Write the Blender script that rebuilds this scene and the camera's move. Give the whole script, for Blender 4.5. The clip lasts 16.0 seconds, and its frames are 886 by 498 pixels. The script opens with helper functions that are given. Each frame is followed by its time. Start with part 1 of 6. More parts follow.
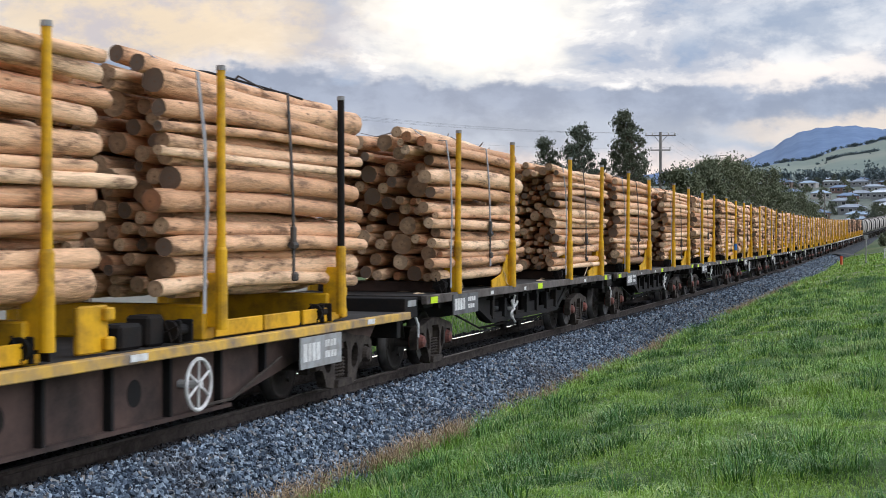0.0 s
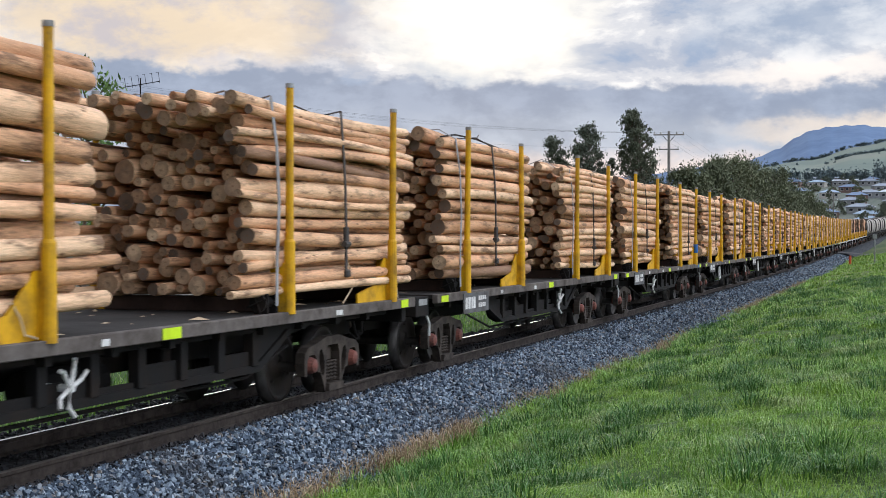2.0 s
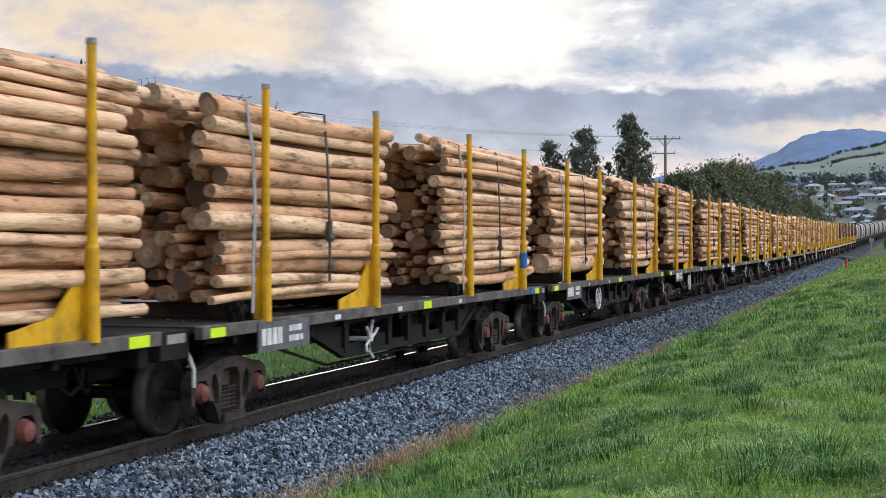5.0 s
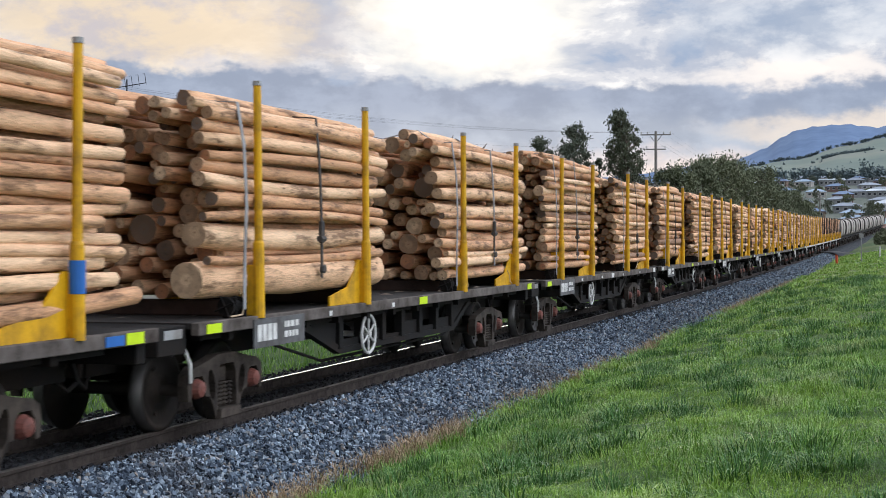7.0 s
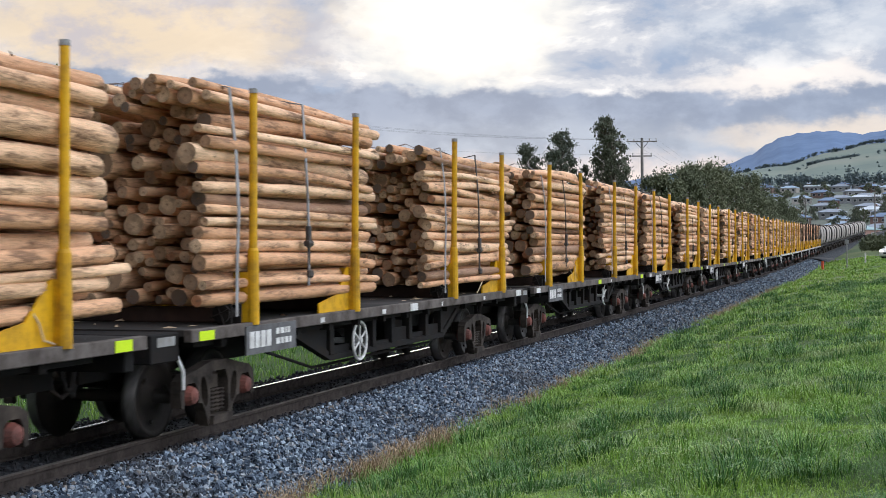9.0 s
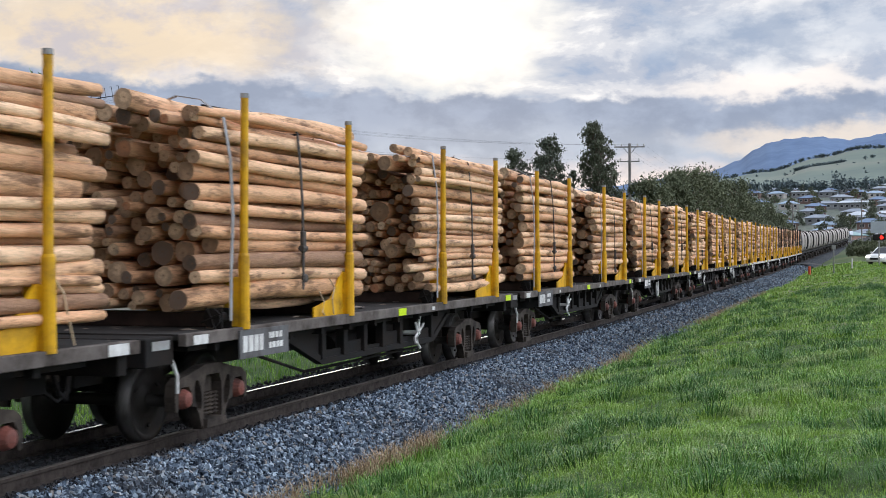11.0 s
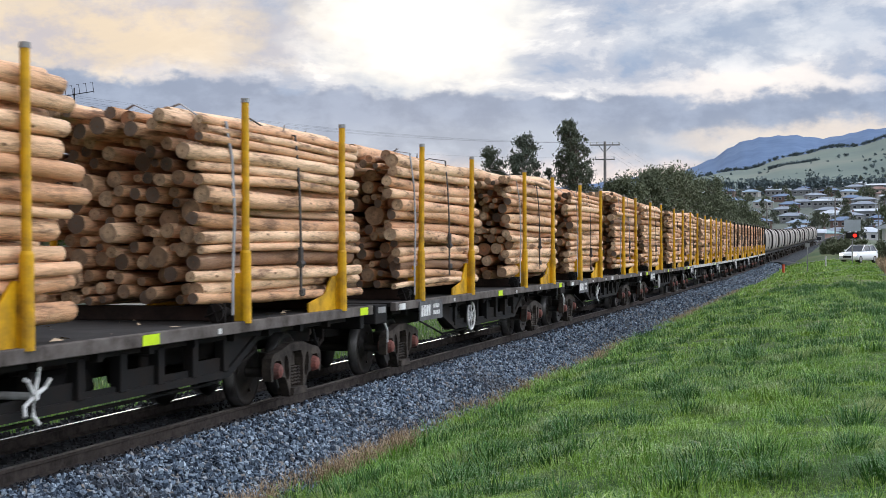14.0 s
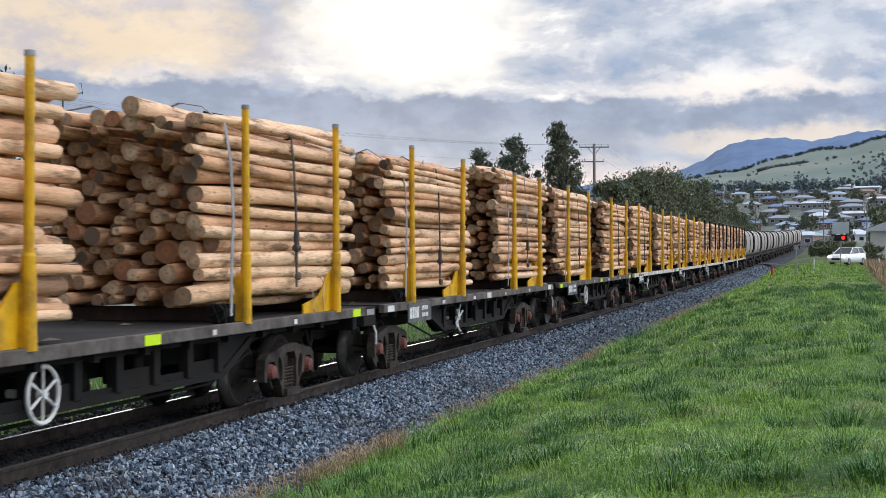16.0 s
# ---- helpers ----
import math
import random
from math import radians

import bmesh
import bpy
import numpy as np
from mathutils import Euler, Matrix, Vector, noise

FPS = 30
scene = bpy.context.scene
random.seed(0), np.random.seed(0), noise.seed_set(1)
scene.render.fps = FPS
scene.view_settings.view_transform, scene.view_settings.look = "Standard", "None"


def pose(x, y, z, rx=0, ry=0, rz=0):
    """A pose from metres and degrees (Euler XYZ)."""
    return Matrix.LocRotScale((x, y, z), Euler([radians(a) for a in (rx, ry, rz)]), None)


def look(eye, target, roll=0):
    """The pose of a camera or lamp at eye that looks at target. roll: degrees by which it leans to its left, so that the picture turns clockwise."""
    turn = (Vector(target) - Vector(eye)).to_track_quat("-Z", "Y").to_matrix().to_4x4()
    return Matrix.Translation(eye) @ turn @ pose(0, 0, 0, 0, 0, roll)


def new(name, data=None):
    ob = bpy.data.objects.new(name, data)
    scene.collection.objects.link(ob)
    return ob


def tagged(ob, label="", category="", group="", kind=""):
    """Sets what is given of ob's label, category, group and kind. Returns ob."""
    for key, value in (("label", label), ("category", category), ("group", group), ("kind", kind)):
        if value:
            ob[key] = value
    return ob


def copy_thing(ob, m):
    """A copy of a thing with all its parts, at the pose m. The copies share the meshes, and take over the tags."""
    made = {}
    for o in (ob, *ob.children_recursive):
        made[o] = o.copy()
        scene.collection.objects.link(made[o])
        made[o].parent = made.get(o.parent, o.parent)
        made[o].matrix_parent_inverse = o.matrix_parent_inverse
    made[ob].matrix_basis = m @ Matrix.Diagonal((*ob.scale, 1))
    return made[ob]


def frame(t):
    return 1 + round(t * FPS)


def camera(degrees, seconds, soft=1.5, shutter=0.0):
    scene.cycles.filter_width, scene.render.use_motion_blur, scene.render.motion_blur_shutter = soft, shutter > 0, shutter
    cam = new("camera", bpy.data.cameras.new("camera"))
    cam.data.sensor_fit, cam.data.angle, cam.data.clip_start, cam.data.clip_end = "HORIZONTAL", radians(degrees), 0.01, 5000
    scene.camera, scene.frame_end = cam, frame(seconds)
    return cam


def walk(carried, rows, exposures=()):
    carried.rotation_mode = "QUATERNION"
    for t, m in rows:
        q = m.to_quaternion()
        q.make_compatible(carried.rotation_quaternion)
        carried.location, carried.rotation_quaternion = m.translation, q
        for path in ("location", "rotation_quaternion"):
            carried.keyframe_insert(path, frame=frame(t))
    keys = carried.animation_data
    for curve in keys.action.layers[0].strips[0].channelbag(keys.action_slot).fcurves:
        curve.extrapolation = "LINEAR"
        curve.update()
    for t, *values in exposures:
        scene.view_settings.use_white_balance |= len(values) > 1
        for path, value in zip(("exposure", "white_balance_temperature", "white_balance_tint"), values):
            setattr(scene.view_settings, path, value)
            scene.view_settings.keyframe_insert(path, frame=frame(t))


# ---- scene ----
# camera: hand-held on the grass beside the line, turning slowly to the right
EYE = Vector((7.70, 0.0, 1.94))
TURNS = [  # seconds, degrees left of the line, degrees up, degrees of lean
    (0.0, 18.103, -0.368, 0.008), (0.5, 18.241, -0.368, 0.020), (1.0, 18.367, -0.337, -0.022), (1.5, 18.437, -0.372, -0.022),
    (2.0, 18.437, -0.401, -0.029), (2.5, 18.425, -0.312, 0.045), (3.0, 18.395, -0.310, 0.040), (3.5, 18.313, -0.232, 0.002),
    (4.0, 18.330, -0.214, 0.055), (6.5, 18.096, -0.305, 0.155), (7.0, 17.926, -0.375, 0.189), (7.5, 17.773, -0.324, 0.218),
    (8.0, 17.639, -0.244, 0.300), (8.5, 17.461, -0.155, 0.340), (9.0, 17.378, -0.084, 0.328), (11.5, 16.655, 0.136, 0.208),
    (12.0, 16.420, 0.105, 0.164), (12.5, 16.260, 0.063, 0.208), (13.0, 16.108, 0.089, 0.195), (13.5, 16.044, 0.062, 0.232),
    (14.0, 15.862, 0.019, 0.196), (14.5, 15.732, 0.025, 0.211), (15.0, 15.684, 0.059, 0.196), (15.5, 15.472, 0.060, 0.210),
    (16.0, 15.420, 0.100, 0.157)]


def aim(yaw, up, lean):
    a, b = radians(yaw), radians(up)
    way = Vector((-math.sin(a) * math.cos(b), math.cos(a) * math.cos(b), math.sin(b)))
    return look(EYE, EYE + way * 10, -lean)


EXPOSURE = 0.0
cam = camera(35.47, 16.0, soft=0.75, shutter=0.22)
walk(cam, [(t, aim(a, b, c)) for t, a, b, c in TURNS], exposures=[(0.0, EXPOSURE, 6150.0, 10.0), (16.0, EXPOSURE, 6150.0, 10.0)])

# ---- light: a late overcast sky, brighter where the low sun stands behind the clouds
SUN_TURN, SUN_UP = radians(18.0), radians(8.5)   # left of the line, above the horizon
SUN_WAY = Vector((-math.sin(SUN_TURN) * math.cos(SUN_UP), math.cos(SUN_TURN) * math.cos(SUN_UP), math.sin(SUN_UP)))


class Net:
    """Short hand for building node trees."""

    def __init__(self, tree):
        self.tree = tree

    def node(self, kind, _out=0, _set=None, **inputs):
        n = self.tree.nodes.new(kind)
        for key, value in (_set or {}).items():
            setattr(n, key, value)
        for key, value in inputs.items():
            name = key.replace("_", " ")
            sock = next((s for s in n.inputs if s.name == name and s.enabled), None)
            if sock is None:
                sock = n.inputs[int(key[1:])]
            self.feed(sock, value)
        return n.outputs[_out] if len(n.outputs) else None

    def feed(self, sock, value):
        if isinstance(value, bpy.types.NodeSocket):
            self.tree.links.new(value, sock)
        else:
            if sock.type == "RGBA" and len(value) == 3:
                value = (*value, 1)
            sock.default_value = value

    def math(self, op, a, b=0.0, c=0.0, clamp=False):
        return self.node("ShaderNodeMath", _set={"operation": op, "use_clamp": clamp}, i0=a, i1=b, i2=c)

    def noise(self, vec, scale, detail=4, rough=0.55, out=0, distort=0.0):
        return self.node("ShaderNodeTexNoise", _out=out, Vector=vec, Scale=scale, Detail=detail, Roughness=rough, Distortion=distort)

    def ramp(self, fac, stops, ease="LINEAR"):
        n = self.tree.nodes.new("ShaderNodeValToRGB")
        n.color_ramp.interpolation = ease
        while len(n.color_ramp.elements) < len(stops):
            n.color_ramp.elements.new(0.5)
        for e, (p, c) in zip(n.color_ramp.elements, stops):
            e.position, e.color = p, ((*c, 1) if len(c) == 3 else c)
        self.feed(n.inputs[0], fac)
        return n.outputs[0]

    def mix(self, fac, a, b, blend="MIX"):
        n = self.tree.nodes.new("ShaderNodeMix")
        n.data_type, n.blend_type = "RGBA", blend
        self.feed(n.inputs[0], fac), self.feed(n.inputs[6], a), self.feed(n.inputs[7], b)
        return n.outputs[2]

    def mapping(self, vec, scale=(1, 1, 1), loc=(0, 0, 0)):
        return self.node("ShaderNodeMapping", Vector=vec, Scale=scale, Location=loc)


ZENITH, SIDE, VEIL, CLOUDS = 1.12, 2.3, 1.0, (1.0, 3.0, 0.0)
world = bpy.data.worlds.new("evening_sky")
scene.world = world
world.use_nodes = True
world.node_tree.nodes.clear()
w = Net(world.node_tree)
way = w.node("ShaderNodeTexCoord", _out=0)
sep = world.node_tree.nodes.new("ShaderNodeSeparateXYZ")
w.feed(sep.inputs[0], way)
up = w.math("MAXIMUM", sep.outputs[2], 0.0)
blue = w.node("ShaderNodeTexSky", _set={"sky_type": "NISHITA", "sun_disc": False, "sun_elevation": SUN_UP, "sun_rotation": -SUN_TURN,
                                        "altitude": 50.0, "dust_density": 1.5})
# bearing to the left of the line and height above the horizon, both in degrees, ruffled so that cloud edges break up
flat = w.node("ShaderNodeCombineXYZ", X=w.math("MULTIPLY", w.math("ARCTAN2", sep.outputs[0], sep.outputs[1]), -57.3), Y=w.math("MULTIPLY", w.math("ARCSINE", sep.outputs[2]), 57.3), Z=0.0)
ruffle = w.noise(w.mapping(flat, (0.16, 0.42, 1), (2.3, 5.1, 0)), 1.0, 3, 0.55, out=1)
curl = w.noise(w.mapping(flat, (0.75, 1.2, 1), (4.3, 0.1, 0)), 1.0, 5, 0.52, out=1)
shove = w.node("ShaderNodeVectorMath", _set={"operation": "MULTIPLY_ADD"}, i0=ruffle, i1=(6.0, 1.4, 0.0), i2=(-4.25, -1.25, 0.0))
shove = w.node("ShaderNodeVectorMath", _set={"operation": "MULTIPLY_ADD"}, i0=curl, i1=(2.5, 1.6, 0.0), i2=shove)
warped = w.node("ShaderNodeVectorMath", _set={"operation": "ADD"}, i0=flat, i1=shove)
wsep = world.node_tree.nodes.new("ShaderNodeSeparateXYZ")
w.feed(wsep.inputs[0], warped)


def lobe(az, el, wide, high, power=1.0):
    """How much of a cloud bank or gap, centred there, lies in a direction."""
    p = w.math("MULTIPLY", w.math("SUBTRACT", wsep.outputs[0], az), 1.0 / wide)
    q = w.math("MULTIPLY", w.math("SUBTRACT", wsep.outputs[1], el), 1.0 / high)
    d = w.math("ADD", w.math("MULTIPLY", p, p), w.math("MULTIPLY", q, q))
    return w.math("MULTIPLY", w.math("EXPONENT", w.math("MULTIPLY", w.math("MULTIPLY", d, d), -1.0)), power)


mass = w.noise(w.mapping(flat, (0.20, 0.42, 1), CLOUDS), 1.0, 8, 0.60, distort=0.25)
wisp = w.noise(w.mapping(flat, (0.36, 0.60, 1), (7.3, 1.4, 0)), 1.0, 6, 0.6)
upper = w.ramp(mass, [(0.40, (1.02, 0.98, 0.94)), (0.47, (0.74, 0.74, 0.77)), (0.54, (0.52, 0.56, 0.65)), (0.64, (0.36, 0.45, 0.60))], "EASE")
upper = w.mix(lobe(30.0, 9.1, 9.0, 2.2, 0.92), upper, w.ramp(wisp, [(0.36, (0.68, 0.60, 0.58)), (0.58, (0.96, 0.76, 0.53))], "EASE"))
upper = w.mix(lobe(3.2, 9.0, 5.5, 1.25, 0.80), upper, w.ramp(wisp, [(0.38, (0.37, 0.45, 0.58)), (0.62, (0.72, 0.75, 0.80))], "EASE"))
upper = w.mix(lobe(16.6, 9.3, 4.6, 2.6, 0.97), upper, (1.30, 1.20, 1.02))
# the long grey bank below, its flat top at about six and a half degrees, paler and pinker towards the horizon
bank = w.ramp(w.math("MULTIPLY", wsep.outputs[1], 0.1), [(0.12, (0.95, 0.80, 0.70)), (0.30, (0.84, 0.74, 0.70)), (0.42, (0.475, 0.53, 0.62)), (0.60, (0.36, 0.42, 0.535))], "EASE")
bank = w.mix(0.45, bank, w.ramp(wisp, [(0.38, (0.75, 0.76, 0.80)), (0.62, (1.30, 1.26, 1.22))], "EASE"), "MULTIPLY")
bank = w.mix(lobe(0.5, 4.75, 6.0, 0.55, 0.75), bank, (1.02, 0.86, 0.70))
edge = w.math("ADD", 6.55, w.math("MULTIPLY", w.math("SMOOTH_MAX", w.math("SUBTRACT", wsep.outputs[0], 19.0), 0.0, 2.0), 0.07))
below = w.ramp(w.math("SUBTRACT", w.math("ADD", edge, 0.5), wsep.outputs[1]), [(0.22, (0, 0, 0)), (0.68, (1, 1, 1))], "EASE")
peach = w.mix(below, upper, bank)
peach = w.mix(lobe(3.2, 6.85, 5.2, 0.45, 0.85), peach, (1.12, 1.01, 0.91))
# an overcast dome is about three times brighter overhead than at the horizon
dome = w.math("ADD", 1.0, w.math("MULTIPLY", w.math("SMOOTH_MIN", w.math("MAXIMUM", w.math("SUBTRACT", up, 0.22), 0.0), 0.6, 0.1), ZENITH))
# the sky to the right of the line, away from the heavy bank, is thinly veiled and bright
open_side = w.node("ShaderNodeVectorMath", _out=1, _set={"operation": "DOT_PRODUCT"}, i0=way, i1=(0.93, 0.12, 0.33))
dome = w.math("ADD", dome, w.math("MULTIPLY", w.ramp(open_side, [(0.15, (0, 0, 0)), (0.85, (1, 1, 1))], "EASE"), SIDE))
# away from the low sun the sky darkens
behind = w.node("ShaderNodeVectorMath", _out=1, _set={"operation": "DOT_PRODUCT"}, i0=way, i1=(-0.10, -0.99, 0.0))
dome = w.math("MULTIPLY", dome, w.ramp(behind, [(0.05, (1, 1, 1)), (0.75, (0.60, 0.60, 0.60))], "EASE"))
high = w.ramp(up, [(0.20, (0, 0, 0)), (0.45, (1, 1, 1))], "EASE")
veil = w.node("ShaderNodeVectorMath", _set={"operation": "SCALE"}, i0=w.mix(high, peach, (0.66, 0.68, 0.735)), Scale=dome)
sky_bg = w.node("ShaderNodeBackground", Color=blue, Strength=0.05)
veil_bg = w.node("ShaderNodeBackground", Color=veil, Strength=VEIL)
both = w.node("ShaderNodeMixShader", Fac=0.975, i1=sky_bg, i2=veil_bg)
w.node("ShaderNodeOutputWorld", Surface=both)

sun = new("sun", bpy.data.lights.new("sun", "SUN"))
sun.data.energy, sun.data.angle, sun.data.color = 0.6, radians(25), (1.0, 0.88, 0.74)
sun.matrix_world = look(SUN_WAY * 50, (0, 0, 0))


# ---- materials
def surface(name, build, rough=0.8, metal=0.0, bump=None, spec=0.25):
    m = bpy.data.materials.new(name)
    m.use_nodes = True
    m.node_tree.nodes.clear()
    n = Net(m.node_tree)
    obj = n.node("ShaderNodeTexCoord", _out=3)
    info = m.node_tree.nodes.new("ShaderNodeObjectInfo")
    color, relief, roughness = build(n, obj, info.outputs["Random"])
    args = {"Base_Color": color, "Roughness": rough if roughness is None else roughness, "Metallic": metal, "Specular_IOR_Level": spec}
    if relief is not None:
        args["Normal"] = n.node("ShaderNodeBump", Height=relief, Strength=bump[0], Distance=bump[1])
    n.node("ShaderNodeOutputMaterial", Surface=n.node("ShaderNodeBsdfPrincipled", **args))
    return m


def worn(name, color, dirt, amount=0.45, scale=3.0, rough=0.6, metal=0.0, grain=40.0, bump=0.15):
    """Paint or metal with patches of dirt at one scale and fine grain at another."""
    def build(n, obj, rnd):
        at = n.node("ShaderNodeVectorMath", _set={"operation": "ADD"}, i0=obj, i1=n.node("ShaderNodeCombineXYZ", X=n.math("MULTIPLY", rnd, 37.0), Y=n.math("MULTIPLY", rnd, 91.0), Z=0.0))
        a = n.noise(at, scale, 6, 0.65)
        b = n.noise(at, grain, 3)
        m1 = n.ramp(n.math("ADD", n.math("MULTIPLY", a, 0.8), n.math("MULTIPLY", b, 0.2)), [(0.62 - amount * 0.4, (0, 0, 0)), (0.78 - amount * 0.2, (1, 1, 1))])
        c = n.mix(m1, color, dirt)
        c = n.mix(0.18, c, n.ramp(b, [(0.3, (0.2, 0.2, 0.2)), (0.7, (1, 1, 1))]), "MULTIPLY")
        return c, b, n.math("ADD", rough, n.math("MULTIPLY", m1, 0.2), clamp=True)
    return surface(name, build, rough, metal, (bump, 0.01))


def plain(name, color, rough=0.6, metal=0.0):
    return surface(name, lambda n, o, r: (n.mix(0.25, color, n.ramp(n.noise(o, 6.0, 5), [(0.3, (0.45, 0.45, 0.45)), (0.7, (1, 1, 1))]), "MULTIPLY"), None, None), rough, metal)


def glowing(name, color, strength):
    m = bpy.data.materials.new(name)
    m.use_nodes = True
    p = m.node_tree.nodes["Principled BSDF"]
    p.inputs["Base Color"].default_value = (*color, 1)
    p.inputs["Emission Color"].default_value, p.inputs["Emission Strength"].default_value = (*color, 1), strength
    return m


def build_log(n, obj, rnd):
    shift = n.node("ShaderNodeCombineXYZ", X=n.math("MULTIPLY", rnd, 31.0), Y=n.math("MULTIPLY", rnd, 57.0), Z=n.math("MULTIPLY", rnd, 13.0))
    at = n.node("ShaderNodeVectorMath", _set={"operation": "ADD"}, i0=obj, i1=shift)
    streak = n.noise(n.mapping(at, (9, 0.6, 9)), 1.6, 6, 0.62)
    blotch = n.noise(n.mapping(at, (2.2, 0.8, 2.2)), 1.3, 5, 0.6)
    fine = n.noise(n.mapping(at, (60, 9, 60)), 1.0, 3)
    knots = n.node("ShaderNodeTexVoronoi", _out=0, Vector=n.mapping(at, (6.5, 2.1, 6.5)), Scale=1.0)
    tone = n.ramp(rnd, [(0.0, (0.64, 0.34, 0.18)), (0.22, (0.83, 0.51, 0.295)), (0.55, (0.93, 0.645, 0.41)), (0.80, (0.79, 0.44, 0.245)), (1.0, (0.50, 0.27, 0.14))])
    tone = n.mix(n.ramp(rnd, [(0.955, (0, 0, 0)), (0.96, (0.75, 0.75, 0.75))]), tone, (0.20, 0.12, 0.085))
    c = n.mix(n.ramp(blotch, [(0.40, (0, 0, 0)), (0.72, (1, 1, 1))]), tone, n.mix(0.5, tone, (0.46, 0.27, 0.14)))
    c = n.mix(n.ramp(streak, [(0.50, (0, 0, 0)), (0.74, (0.75, 0.75, 0.75))]), c, (0.40, 0.235, 0.125))
    c = n.mix(n.ramp(streak, [(0.26, (0.5, 0.5, 0.5)), (0.40, (0, 0, 0))]), c, (0.92, 0.70, 0.46))
    c = n.mix(n.ramp(knots, [(0.06, (0.9, 0.9, 0.9)), (0.125, (0, 0, 0))]), c, (0.17, 0.085, 0.04))
    bark = n.noise(n.mapping(at, (12, 1.8, 12)), 1.0, 7, 0.72)
    c = n.mix(n.ramp(n.math("MULTIPLY", bark, n.math("ADD", 0.45, n.math("MULTIPLY", blotch, 1.1))), [(0.512, (0, 0, 0)), (0.66, (0.85, 0.85, 0.85))]), c, (0.17, 0.09, 0.05))
    c = n.mix(0.30, c, n.ramp(fine, [(0.35, (0.45, 0.45, 0.45)), (0.6, (1, 1, 1))]), "MULTIPLY")
    h = n.math("ADD", n.math("MULTIPLY", bark, 0.8), n.math("MULTIPLY", fine, 0.3))
    return c, h, None


def build_log_end(n, obj, rnd):
    """Sawn faces: pale or weathered wood with rings, a darker rim and radial checks."""
    shift = n.node("ShaderNodeCombineXYZ", X=n.math("MULTIPLY", rnd, 0.03), Y=n.math("MULTIPLY", rnd, 9.0), Z=0.0)
    flat = n.mapping(obj, (1, 0, 1))
    rings = n.node("ShaderNodeTexWave", _set={"wave_type": "RINGS", "rings_direction": "Y"}, Vector=n.node("ShaderNodeVectorMath", _set={"operation": "ADD"}, i0=flat, i1=shift), Scale=26.0, Distortion=3.5, Detail=3.0, Detail_Scale=6.0)
    blot = n.noise(n.node("ShaderNodeVectorMath", _set={"operation": "ADD"}, i0=obj, i1=shift), 11.0, 6, 0.65)
    far = n.node("ShaderNodeVectorMath", _out=1, _set={"operation": "LENGTH"}, i0=flat)
    tone = n.ramp(rnd, [(0.0, (0.13, 0.10, 0.08)), (0.18, (0.34, 0.225, 0.140)), (0.40, (0.54, 0.370, 0.230)), (0.64, (0.70, 0.500, 0.320)), (0.82, (0.38, 0.240, 0.145)), (0.91, (0.40, 0.17, 0.08)), (0.955, (0.055, 0.045, 0.038))], "CONSTANT")
    c = n.mix(n.math("MULTIPLY", rings, 0.6), tone, n.mix(0.7, tone, (0.20, 0.11, 0.06)))
    c = n.mix(n.ramp(far, [(0.006, (0.8, 0.8, 0.8)), (0.016, (0, 0, 0))]), c, (0.16, 0.08, 0.04))
    c = n.mix(n.ramp(n.math("ADD", far, n.math("MULTIPLY", n.math("SUBTRACT", blot, 0.5), 0.07)), [(0.048, (0, 0, 0)), (0.075, (0.7, 0.7, 0.7))]), c, n.mix(0.6, tone, (0.17, 0.095, 0.055)))
    c = n.mix(n.ramp(blot, [(0.48, (0, 0, 0)), (0.72, (0.75, 0.75, 0.75))]), c, (0.13, 0.095, 0.07))
    return c, n.math("ADD", rings, blot), None


def build_ballast(n, obj, rnd):
    isle = n.tree.nodes.new("ShaderNodeNewGeometry").outputs["Random Per Island"]
    c = n.ramp(isle, [(0.0, (0.018, 0.025, 0.038)), (0.28, (0.055, 0.077, 0.110)), (0.58, (0.135, 0.178, 0.235)), (0.86, (0.37, 0.45, 0.53)), (1.0, (0.24, 0.21, 0.18))])
    g = n.noise(obj, 60.0, 4)
    c = n.mix(0.35, c, n.ramp(g, [(0.3, (0.4, 0.4, 0.4)), (0.7, (1, 1, 1))]), "MULTIPLY")
    return n.mix(n.ramp(n.noise(obj, 0.5, 4), [(0.55, (0, 0, 0)), (0.7, (0.4, 0.4, 0.4))]), c, (0.10, 0.085, 0.07)), g, None


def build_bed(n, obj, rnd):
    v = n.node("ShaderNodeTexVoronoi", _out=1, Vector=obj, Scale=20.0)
    # dark base colour paints the shade in the gaps between the loose stones
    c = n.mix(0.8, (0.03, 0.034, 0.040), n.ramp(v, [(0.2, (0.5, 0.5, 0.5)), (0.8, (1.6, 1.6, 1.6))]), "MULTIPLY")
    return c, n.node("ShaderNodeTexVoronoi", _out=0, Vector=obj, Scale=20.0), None


